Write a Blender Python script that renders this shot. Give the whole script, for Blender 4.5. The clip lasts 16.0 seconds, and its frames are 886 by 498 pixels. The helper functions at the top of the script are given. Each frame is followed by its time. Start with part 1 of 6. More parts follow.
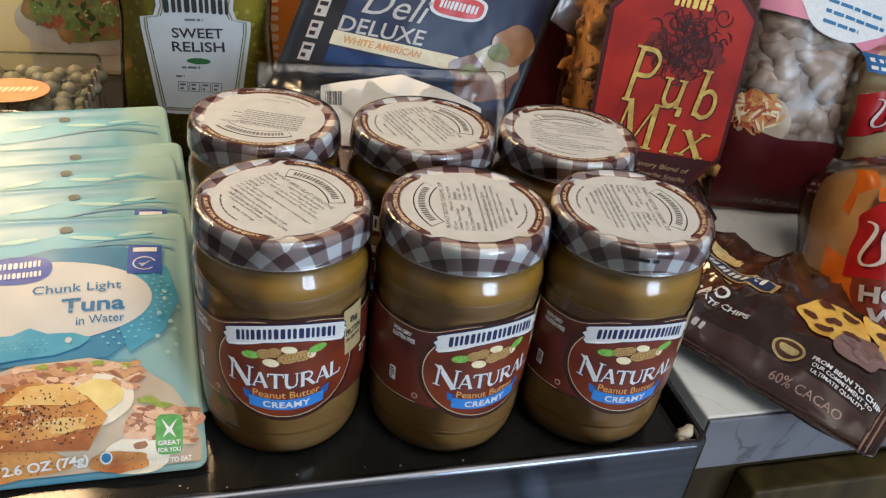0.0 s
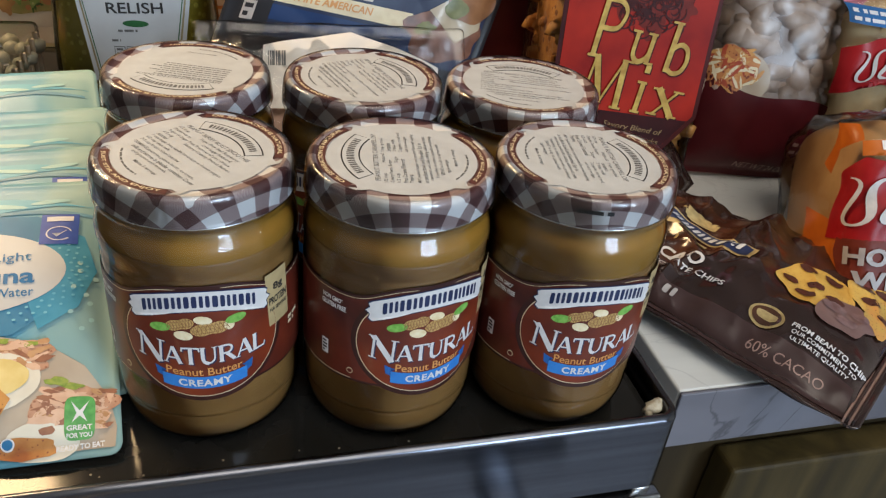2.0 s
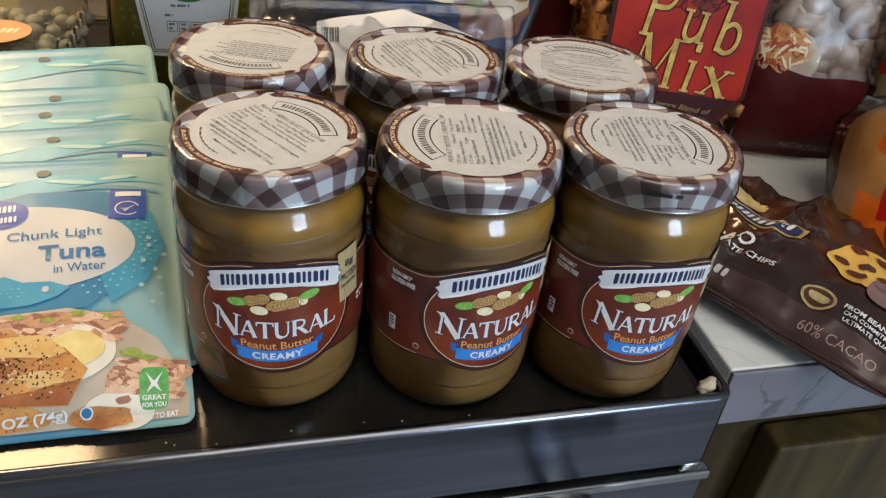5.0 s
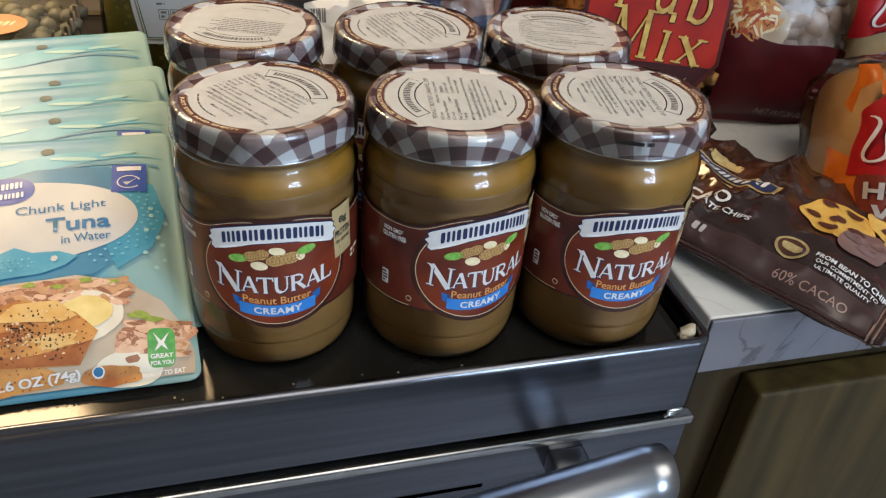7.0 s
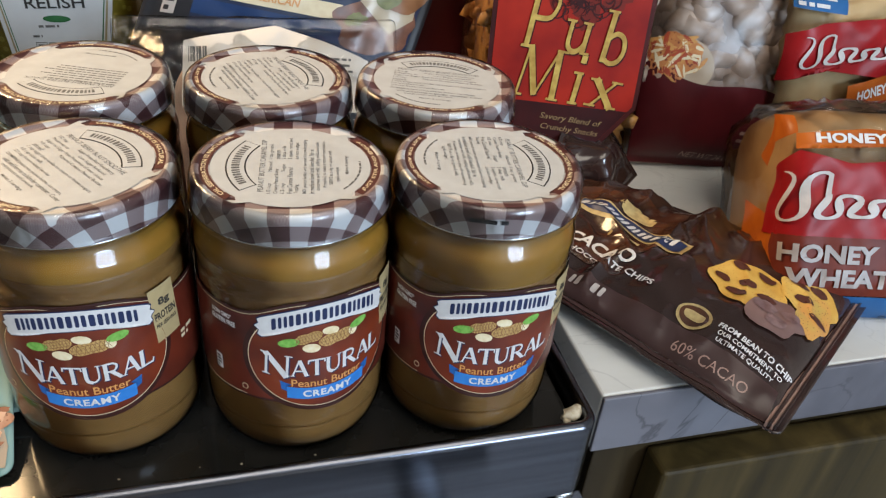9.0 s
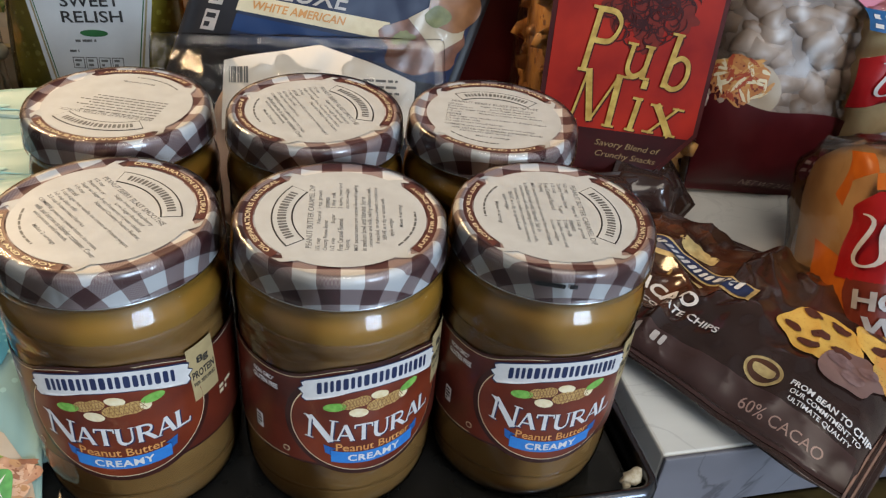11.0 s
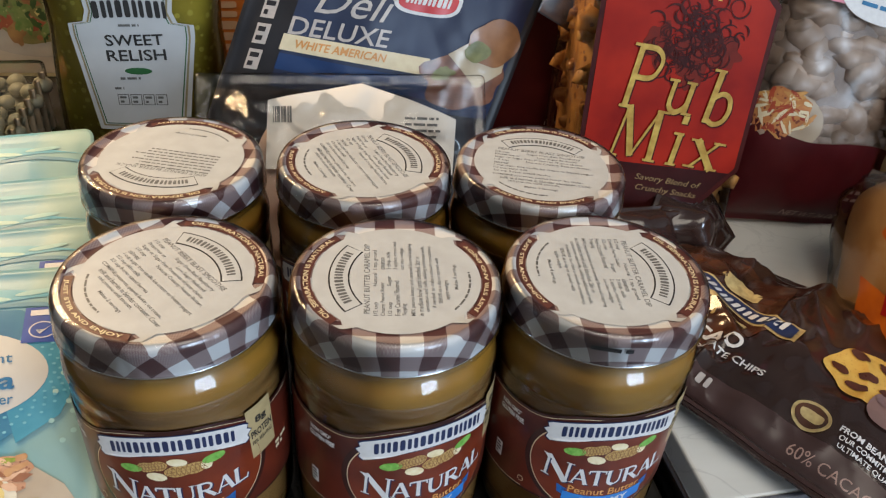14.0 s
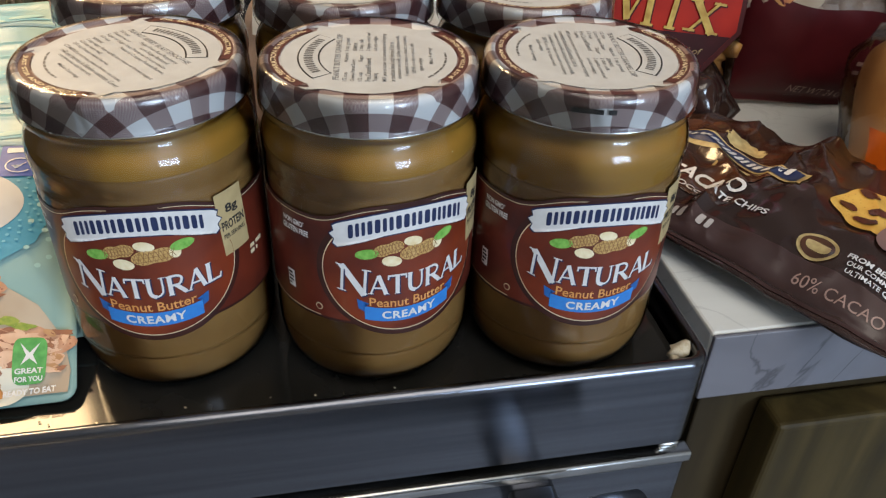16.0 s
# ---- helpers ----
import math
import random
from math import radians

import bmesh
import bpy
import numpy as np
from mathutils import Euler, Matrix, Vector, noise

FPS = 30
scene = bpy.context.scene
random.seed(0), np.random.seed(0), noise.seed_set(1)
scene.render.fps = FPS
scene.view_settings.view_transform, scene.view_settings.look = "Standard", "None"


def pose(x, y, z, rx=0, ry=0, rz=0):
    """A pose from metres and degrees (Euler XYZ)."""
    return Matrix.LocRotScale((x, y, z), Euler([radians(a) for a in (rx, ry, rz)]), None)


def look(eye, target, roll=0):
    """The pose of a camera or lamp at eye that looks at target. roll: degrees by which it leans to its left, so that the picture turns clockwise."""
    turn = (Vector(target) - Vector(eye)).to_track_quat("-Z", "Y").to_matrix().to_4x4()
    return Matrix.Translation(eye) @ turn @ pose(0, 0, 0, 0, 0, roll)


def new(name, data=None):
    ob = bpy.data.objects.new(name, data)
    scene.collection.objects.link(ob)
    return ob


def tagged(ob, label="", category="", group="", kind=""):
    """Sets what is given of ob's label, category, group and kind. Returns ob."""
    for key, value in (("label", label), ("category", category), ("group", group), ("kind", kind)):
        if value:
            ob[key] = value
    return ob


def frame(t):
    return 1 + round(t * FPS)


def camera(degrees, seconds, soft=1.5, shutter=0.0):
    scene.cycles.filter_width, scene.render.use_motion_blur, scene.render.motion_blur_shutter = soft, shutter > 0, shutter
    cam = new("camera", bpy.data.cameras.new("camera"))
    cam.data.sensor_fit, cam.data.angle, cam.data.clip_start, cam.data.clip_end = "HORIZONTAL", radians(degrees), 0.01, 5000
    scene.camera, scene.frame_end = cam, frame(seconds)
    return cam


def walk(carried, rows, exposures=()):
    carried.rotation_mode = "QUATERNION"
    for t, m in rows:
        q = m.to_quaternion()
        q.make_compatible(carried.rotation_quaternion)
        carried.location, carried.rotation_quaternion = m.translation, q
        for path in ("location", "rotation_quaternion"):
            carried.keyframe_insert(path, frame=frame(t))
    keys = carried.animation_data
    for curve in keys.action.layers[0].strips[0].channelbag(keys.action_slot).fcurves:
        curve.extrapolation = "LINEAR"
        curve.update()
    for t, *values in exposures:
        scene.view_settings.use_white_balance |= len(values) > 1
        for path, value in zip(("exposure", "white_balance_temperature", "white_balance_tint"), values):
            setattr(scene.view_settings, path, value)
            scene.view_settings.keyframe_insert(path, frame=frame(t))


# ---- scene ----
cam = camera(58.0, 16.0, soft=1.25)
# seconds, eye x y z, turn x y z
ROWS = [
    (0.0, -0.0150, 0.0198, 1.2082, 56.96, -6.14, -13.26),
    (0.5, -0.0088, 0.0188, 1.2084, 56.91, -6.02, -13.40),
    (1.0, -0.0053, 0.0157, 1.2084, 56.87, -5.89, -13.60),
    (1.5, 0.0144, 0.0191, 1.1896, 56.75, -5.58, -14.07),
    (2.0, 0.0183, 0.0350, 1.1792, 56.44, -5.38, -14.08),
    (2.5, 0.0149, 0.0434, 1.1742, 55.96, -5.33, -13.86),
    (3.0, 0.0088, 0.0469, 1.1732, 55.40, -5.31, -13.73),
    (3.5, 0.0007, 0.0466, 1.1769, 54.92, -5.33, -13.49),
    (6.0, -0.0048, 0.0272, 1.1838, 54.25, -5.32, -12.63),
    (6.5, 0.0002, 0.0217, 1.1808, 54.35, -4.93, -13.14),
    (7.0, -0.0081, 0.0093, 1.1786, 54.43, -4.00, -14.29),
    (7.5, -0.0142, -0.0043, 1.1815, 54.59, -4.26, -15.19),
    (8.0, 0.0102, -0.0038, 1.1893, 54.84, -4.49, -15.48),
    (8.5, 0.0415, 0.0098, 1.1978, 55.08, -4.67, -15.33),
    (9.0, 0.0618, 0.0419, 1.1862, 54.97, -4.82, -14.74),
    (11.5, 0.0540, 0.0821, 1.1937, 54.03, -4.82, -11.99),
    (12.0, 0.0405, 0.0865, 1.1993, 53.92, -4.97, -11.56),
    (12.5, 0.0470, 0.0820, 1.2094, 53.90, -4.89, -11.16),
    (13.0, 0.0521, 0.0892, 1.2072, 53.88, -4.50, -11.21),
    (13.5, 0.0513, 0.0913, 1.2116, 53.94, -4.03, -11.23),
    (14.0, 0.0467, 0.0922, 1.2106, 53.95, -3.73, -11.31),
    (14.5, 0.0492, 0.0867, 1.2124, 53.98, -3.36, -11.48),
    (15.0, 0.0528, 0.0735, 1.1726, 54.06, -3.15, -11.50),
    (15.5, 0.0576, 0.0608, 1.1464, 54.13, -2.36, -10.85),
    (16.0, 0.0588, 0.0529, 1.1392, 54.22, -1.97, -10.75),
]
EXPOSURE = 0.02
walk(cam, [(t, pose(x, y, z, rx, ry, rz)) for t, x, y, z, rx, ry, rz in ROWS], [(0.0, EXPOSURE), (3.5, EXPOSURE - 0.02), (6.5, EXPOSURE), (8.0, EXPOSURE + 0.18), (9.0, EXPOSURE + 0.16), (11.5, EXPOSURE - 0.04), (14.5, EXPOSURE - 0.06), (15.0, EXPOSURE - 0.10), (16.0, EXPOSURE + 0.04)])

# ---- light ----
world = bpy.data.worlds.new("world")
world.use_nodes = True
scene.world = world
wbg = world.node_tree.nodes["Background"]
wbg.inputs[0].default_value = (0.55, 0.6, 0.7, 1)
wbg.inputs[1].default_value = 0.05


def area_lamp(name, eye, target, sx, sy, watts, colour):
    d = bpy.data.lights.new(name, "AREA")
    d.shape, d.size, d.size_y, d.energy, d.color = "RECTANGLE", sx, sy, watts, colour
    ob = new(name, d)
    ob.matrix_world = look(eye, target)
    return ob


# daylight from the kitchen window behind the camera, and the warm hood lamp over the cooktop
area_lamp("window_daylight", (1.35, -2.30, 1.75), (0.1, 0.4, 0.95), 0.85, 1.0, 59, (0.63, 0.80, 1.0))
area_lamp("hood_lamp", (-0.40, 0.83, 1.46), (-0.22, 0.36, 0.9), 0.32, 0.24, 8.9, (1.0, 0.68, 0.36))
# unseen broad lamp, added as soft fill from above
area_lamp("overhead_fill", (0.3, -0.5, 2.38), (0.3, -0.45, 0.0), 1.1, 1.1, 15, (1.0, 0.91, 0.78))


# ---- helpers for nodes and meshes ----
def nodes_of(m):
    m.use_nodes = True
    return m.node_tree.nodes, m.node_tree.links, m.node_tree.nodes["Principled BSDF"]


def ramp_node(n, stops):
    r = n.new("ShaderNodeValToRGB")
    while len(r.color_ramp.elements) < len(stops):
        r.color_ramp.elements.new(0.5)
    for e, (p, c) in zip(r.color_ramp.elements, stops):
        e.position, e.color = p, (*c, 1)
    return r


def mat(name, c1, c2=None, scale=60.0, rough=0.5, metal=0.0, bump=0.0, bump_scale=None, coat=0.0, stretch=(1, 1, 1), fine=0.0, sss=0.0, lo=0.35, hi=0.65, spec=0.4):
    """A surface of two colours mixed by noise at two scales, with relief and uneven gloss."""
    m = bpy.data.materials.new(name)
    n, l, p = nodes_of(m)
    tc = n.new("ShaderNodeTexCoord")
    mp = n.new("ShaderNodeMapping")
    mp.inputs["Scale"].default_value = stretch
    l.new(tc.outputs["Object"], mp.inputs[0])
    a = n.new("ShaderNodeTexNoise")
    a.inputs["Scale"].default_value, a.inputs["Detail"].default_value = scale, 5
    l.new(mp.outputs[0], a.inputs["Vector"])
    r = ramp_node(n, [(lo, c1), (hi, c2 or c1)])
    l.new(a.outputs["Fac"], r.inputs[0])
    l.new(r.outputs[0], p.inputs["Base Color"])
    rr = n.new("ShaderNodeMapRange")
    rr.inputs[3].default_value, rr.inputs[4].default_value = max(rough - 0.06, 0.02), rough + 0.06
    b = n.new("ShaderNodeTexNoise")
    b.inputs["Scale"].default_value = scale * 0.37
    l.new(mp.outputs[0], b.inputs["Vector"])
    l.new(b.outputs["Fac"], rr.inputs[0])
    l.new(rr.outputs[0], p.inputs["Roughness"])
    p.inputs["Metallic"].default_value = metal
    p.inputs["Specular IOR Level"].default_value = spec
    p.inputs["Coat Weight"].default_value = coat
    p.inputs["Coat Roughness"].default_value = 0.06
    if sss:
        p.inputs["Subsurface Weight"].default_value = sss
        p.inputs["Subsurface Radius"].default_value = (0.004, 0.002, 0.001)
    if bump:
        d = n.new("ShaderNodeTexNoise")
        d.inputs["Scale"].default_value, d.inputs["Detail"].default_value = bump_scale or scale * 2, 4
        l.new(mp.outputs[0], d.inputs["Vector"])
        bp = n.new("ShaderNodeBump")
        bp.inputs["Strength"].default_value, bp.inputs["Distance"].default_value = bump, 0.001
        l.new(d.outputs["Fac"], bp.inputs["Height"])
        l.new(bp.outputs[0], p.inputs["Normal"])
    return m


def speckled(name, c1, c2, dot, scale=500.0, base_scale=60.0, amount=0.22, rough=0.35):
    """A printed food picture: mottled ground with scattered specks."""
    m = mat(name, c1, c2, base_scale, rough, coat=0.2, lo=0.3, hi=0.7)
    n, l, p = m.node_tree.nodes, m.node_tree.links, m.node_tree.nodes["Principled BSDF"]
    old = p.inputs["Base Color"].links[0].from_socket
    tc = n.new("ShaderNodeTexCoord")
    v = n.new("ShaderNodeTexVoronoi")
    v.inputs["Scale"].default_value = scale
    l.new(tc.outputs["Object"], v.inputs["Vector"])
    lt = n.new("ShaderNodeMath")
    lt.operation = "LESS_THAN"
    lt.inputs[1].default_value = amount
    l.new(v.outputs["Distance"], lt.inputs[0])
    mx = n.new("ShaderNodeMix")
    mx.data_type = "RGBA"
    l.new(lt.outputs[0], mx.inputs["Factor"])
    l.new(old, mx.inputs["A"])
    mx.inputs["B"].default_value = (*dot, 1)
    l.new(mx.outputs["Result"], p.inputs["Base Color"])
    return m


def clear(name, tint=(0.97, 0.98, 0.97), rough=0.03, bump=0.0, bump_scale=80.0, ior=1.45, stretch=(1, 1, 1)):
    """Thin glass or film: light goes straight through, with a gloss by Fresnel."""
    m = bpy.data.materials.new(name)
    m.use_nodes = True
    n, l = m.node_tree.nodes, m.node_tree.links
    n.clear()
    o = n.new("ShaderNodeOutputMaterial")
    mx = n.new("ShaderNodeMixShader")
    t = n.new("ShaderNodeBsdfTransparent")
    g = n.new("ShaderNodeBsdfGlossy")
    f = n.new("ShaderNodeFresnel")
    t.inputs[0].default_value = (*tint, 1)
    g.inputs["Roughness"].default_value = rough
    f.inputs[0].default_value = ior
    if bump:
        tc = n.new("ShaderNodeTexCoord")
        mp = n.new("ShaderNodeMapping")
        mp.inputs["Scale"].default_value = stretch
        d = n.new("ShaderNodeTexNoise")
        d.inputs["Scale"].default_value = bump_scale
        b = n.new("ShaderNodeBump")
        b.inputs["Strength"].default_value, b.inputs["Distance"].default_value = bump, 0.002
        l.new(tc.outputs["Object"], mp.inputs[0])
        l.new(mp.outputs[0], d.inputs["Vector"])
        l.new(d.outputs["Fac"], b.inputs["Height"])
        l.new(b.outputs[0], g.inputs["Normal"])
        l.new(b.outputs[0], f.inputs["Normal"])
    l.new(f.outputs[0], mx.inputs[0])
    l.new(t.outputs[0], mx.inputs[1])
    l.new(g.outputs[0], mx.inputs[2])
    l.new(mx.outputs[0], o.inputs[0])
    return m


def thing(name, m, label, category, group="", kind=""):
    ob = new(name)
    ob.empty_display_size = 0.02
    ob.matrix_world = m
    return tagged(ob, label, category, group, kind)


def mesh_object(name, verts, faces, material, smooth=True):
    me = bpy.data.meshes.new(name)
    me.from_pydata([tuple(v) for v in verts], [], faces)
    me.materials.append(material)
    if smooth:
        me.polygons.foreach_set("use_smooth", [True] * len(me.polygons))
    me.update()
    return new(name, me)


def piece(name, verts, faces, material, parent, label="", smooth=True):
    ob = mesh_object(name, verts, faces, material, smooth)
    ob.parent = parent
    return tagged(ob, label)


def part(name, bm, material, parent, label="", smooth=True):
    me = bpy.data.meshes.new(name)
    bm.normal_update()
    bm.to_mesh(me)
    bm.free()
    me.materials.append(material)
    if smooth:
        me.polygons.foreach_set("use_smooth", [True] * len(me.polygons))
    ob = new(name, me)
    ob.parent = parent
    return tagged(ob, label)


def box_bm(x0, x1, y0, y1, z0, z1, bevel=0.0, seg=2):
    bm = bmesh.new()
    bmesh.ops.create_cube(bm, size=1, matrix=Matrix.Translation(((x0 + x1) / 2, (y0 + y1) / 2, (z0 + z1) / 2)) @ Matrix.Diagonal((x1 - x0, y1 - y0, z1 - z0, 1)))
    if bevel:
        bmesh.ops.bevel(bm, geom=bm.edges[:], offset=bevel, segments=seg, profile=0.5, affect="EDGES")
    return bm


def lathe(profile, seg=64, close=True):
    """Verts and faces of a profile of (radius, height) turned about z."""
    vs, fs = [], []
    for r, z in profile:
        for i in range(seg):
            a = 2 * math.pi * i / seg
            vs.append((r * math.cos(a), r * math.sin(a), z))
    for j in range(len(profile) - 1):
        for i in range(seg):
            k = (i + 1) % seg
            fs.append((j * seg + i, j * seg + k, (j + 1) * seg + k, (j + 1) * seg + i))
    if close:
        fs.append(tuple(reversed(range(seg))))
        fs.append(tuple((len(profile) - 1) * seg + i for i in range(seg)))
    return vs, fs


def smooth_profile(pts, steps=4):
    """Catmull-Rom through the points of a profile."""
    out = []
    for i in range(len(pts) - 1):
        p0, p1, p2, p3 = pts[max(i - 1, 0)], pts[i], pts[i + 1], pts[min(i + 2, len(pts) - 1)]
        for s in range(steps):
            t = s / steps
            out.append(tuple(0.5 * (2 * b + (c - a) * t + (2 * a - 5 * b + 4 * c - d) * t * t + (3 * b - a - 3 * c + d) * t ** 3) for a, b, c, d in zip(p0, p1, p2, p3)))
    return out + [pts[-1]]


# surfaces on which prints lie: (u, v, lift) to a point of the thing
def round_wall(r, turn=0.0):
    def s(u, v, l):
        a = u / r + radians(turn)
        return ((r + l) * math.sin(a), -(r + l) * math.cos(a), v)
    return s


def flat_up(z):
    return lambda u, v, l: (u, v, z + l)


def arc_text(r, z, middle, inward=False):
    """Writing along a circle on a lid: u runs along the arc, v outwards (or inwards)."""
    def s(u, v, l):
        if inward:
            a, q = radians(middle) + u / r, r - v
        else:
            a, q = radians(middle) - u / r, r + v
        return (q * math.cos(a), q * math.sin(a), z + l)
    return s


def resample(outline, step):
    out = []
    for (a, b), (c, d) in zip(outline, outline[1:] + outline[:1]):
        k = max(1, math.ceil(math.hypot(c - a, d - b) / step))
        out += [(a + (c - a) * i / k, b + (d - b) * i / k) for i in range(k)]
    return out


def ellipse(cx, cy, rx, ry, n=40, rough=0.0, seed=0, power=2.0):
    pts = []
    for i in range(n):
        a = 2 * math.pi * i / n
        k = 1 + rough * noise.noise((math.cos(a) * 1.7 + seed * 7.1, math.sin(a) * 1.7, seed * 3.3)) * 2
        c, s = math.cos(a), math.sin(a)
        pts.append((cx + rx * k * math.copysign(abs(c) ** (2 / power), c), cy + ry * k * math.copysign(abs(s) ** (2 / power), s)))
    return pts


def rect(x0, x1, y0, y1):
    return [(x0, y0), (x1, y0), (x1, y1), (x0, y1)]


def turned(outline, cx, cy, deg):
    c, s = math.cos(radians(deg)), math.sin(radians(deg))
    return [(cx + (x - cx) * c - (y - cy) * s, cy + (x - cx) * s + (y - cy) * c) for x, y in outline]


def fan(outline, step, centre=None):
    pts = resample(outline, step)
    cx = centre[0] if centre else sum(p[0] for p in pts) / len(pts)
    cy = centre[1] if centre else sum(p[1] for p in pts) / len(pts)
    size = max(math.hypot(x - cx, y - cy) for x, y in pts)
    rings = max(1, min(48, math.ceil(size / step)))
    n = len(pts)
    vs, fs = [(cx, cy)], []
    for r in range(1, rings + 1):
        vs += [(cx + (x - cx) * r / rings, cy + (y - cy) * r / rings) for x, y in pts]
    for i in range(n):
        fs.append((0, 1 + i, 1 + (i + 1) % n))
    for r in range(rings - 1):
        a, b = 1 + r * n, 1 + (r + 1) * n
        for i in range(n):
            j = (i + 1) % n
            fs.append((a + i, b + i, b + j, a + j))
    return vs, fs


def decal(name, outline, surf, lift, material, parent, step=0.004, centre=None, label=""):
    vs, fs = fan(outline, step, centre)
    return piece(name, [surf(u, v, lift) for u, v in vs], fs, material, parent, label)


def decals(name, outlines, surf, lift, material, parent, step=0.004, label=""):
    """Several like patches of one print in one mesh."""
    V, F = [], []
    for k, o in enumerate(outlines):
        vs, fs = fan(o, step)
        b = len(V)
        V += [surf(u, v, lift + k * 1e-6) for u, v in vs]
        F += [tuple(b + i for i in f) for f in fs]
    return piece(name, V, F, material, parent, label)


TEXT = {}


def glyphs(text, bold=0.0, spacing=1.0):
    key = (text, bold, spacing)
    if key not in TEXT:
        cu = bpy.data.curves.new("writing", "FONT")
        cu.body, cu.offset, cu.space_character, cu.resolution_u = text, bold, spacing, 3
        ob = bpy.data.objects.new("writing", cu)
        scene.collection.objects.link(ob)
        bpy.context.view_layer.update()
        me = ob.evaluated_get(bpy.context.evaluated_depsgraph_get()).to_mesh()
        vs = [tuple(v.co[:2]) for v in me.vertices]
        fs = [tuple(p.vertices) for p in me.polygons]
        x0, x1 = min(v[0] for v in vs), max(v[0] for v in vs)
        y0, y1 = min(v[1] for v in vs), max(v[1] for v in vs)
        TEXT[key] = ([((x - (x0 + x1) / 2) / (x1 - x0), (y - (y0 + y1) / 2) / (y1 - y0)) for x, y in vs], fs)
        bpy.data.objects.remove(ob)
        bpy.data.curves.remove(cu)
    return TEXT[key]


def write(text, surf, u, v, width, height, material, parent, lift, deg=0.0, bold=0.0, shear=0.0, name="lettering", sag=0.0, spacing=1.0):
    vs, fs = glyphs(text, bold, spacing)
    c, s = math.cos(radians(deg)), math.sin(radians(deg))
    out = []
    for x, y in vs:
        X, Y = x * width + y * height * shear, y * height - sag * (4 * x * x - 1) * height
        out.append(surf(u + X * c - Y * s, v + X * s + Y * c, lift))
    return piece(name, out, fs, material, parent)


def bars(surf, u, v, width, lines, pitch, h, material, parent, lift, deg=0.0, seed=1, name="fine_print", words=True, align=-1):
    """Lines of small print as plain bars, broken into words. align: -1 left, 0 middle, 1 right."""
    rnd = random.Random(seed)
    c, s = math.cos(radians(deg)), math.sin(radians(deg))
    V, F = [], []
    for i in range(lines):
        full = width * (rnd.uniform(0.75, 1.0) if i < lines - 1 else rnd.uniform(0.4, 0.8))
        x = -width / 2 if align < 0 else (-full / 2 if align == 0 else width / 2 - full)
        stop = x + full
        y = (lines / 2 - i - 0.5) * pitch
        while x < stop - h * 0.3:
            w = min(h * rnd.uniform(1.4, 5.0) if words else stop - x, stop - x)
            b = len(V)
            for X, Y in ((x, y - h / 2), (x + w, y - h / 2), (x + w, y + h / 2), (x, y + h / 2)):
                V.append(surf(u + X * c - Y * s, v + X * s + Y * c, lift))
            F.append((b, b + 1, b + 2, b + 3))
            x += w + h * 0.7
    return tagged(piece(name, V, F, material, parent), kind="stuff")


def blocks(surf, u, v, width, height, count, material, parent, lift, deg=0.0, sag=0.0, shear=0.0, name="brand_mark", gap=0.16, single=False):
    """A brand's word as a row of plain rounded uprights."""
    rnd = random.Random(count * 7 + int(width * 1e5))
    ws = [rnd.uniform(0.85, 1.15) for _ in range(count)]
    unit = width / (sum(ws) + gap * (count - 1))
    c, s = math.cos(radians(deg)), math.sin(radians(deg))
    V, F = [], []
    x = -width / 2
    for k, w in enumerate(ws):
        x1 = x + w * unit
        thick = (0.46, 0.34)[k % 2]
        for e0, e1 in ((0.0, thick), (1.0 - (0.80 - thick), 1.0)):
            a0, a1 = x + (x1 - x) * e0, x + (x1 - x) * e1
            o = ellipse((a0 + a1) / 2, 0, (a1 - a0) / 2, height / 2, 16, power=5)
            b = len(V)
            for X, Y in o:
                y2 = Y - sag * (4 * (X / width) ** 2 - 1) * height
                X2 = X + Y * shear
                V.append(surf(u + X2 * c - y2 * s, v + X2 * s + y2 * c, lift))
            F.append(tuple(range(b, b + len(o))))
        x = x1 + gap * unit
    return tagged(piece(name, V, F, material, parent), kind="stuff")


def ribbon(points, widths):
    """A flat strip along a line of points, with its width at each."""
    V, F = [], []
    n = len(points)
    for i, (x, y) in enumerate(points):
        x0, y0 = points[max(i - 1, 0)]
        x1, y1 = points[min(i + 1, n - 1)]
        d = math.hypot(x1 - x0, y1 - y0) or 1.0
        nx, ny, w = -(y1 - y0) / d, (x1 - x0) / d, widths[i] / 2
        V += [(x + nx * w, y + ny * w), (x - nx * w, y - ny * w)]
        if i:
            F.append((2 * i - 2, 2 * i - 1, 2 * i + 1, 2 * i))
    return V, F


BOWL = [(0.15, 0.96), (0.5, 0.96), (0.68, 0.86), (0.71, 0.73), (0.62, 0.56), (0.45, 0.5), (0.15, 0.5)]
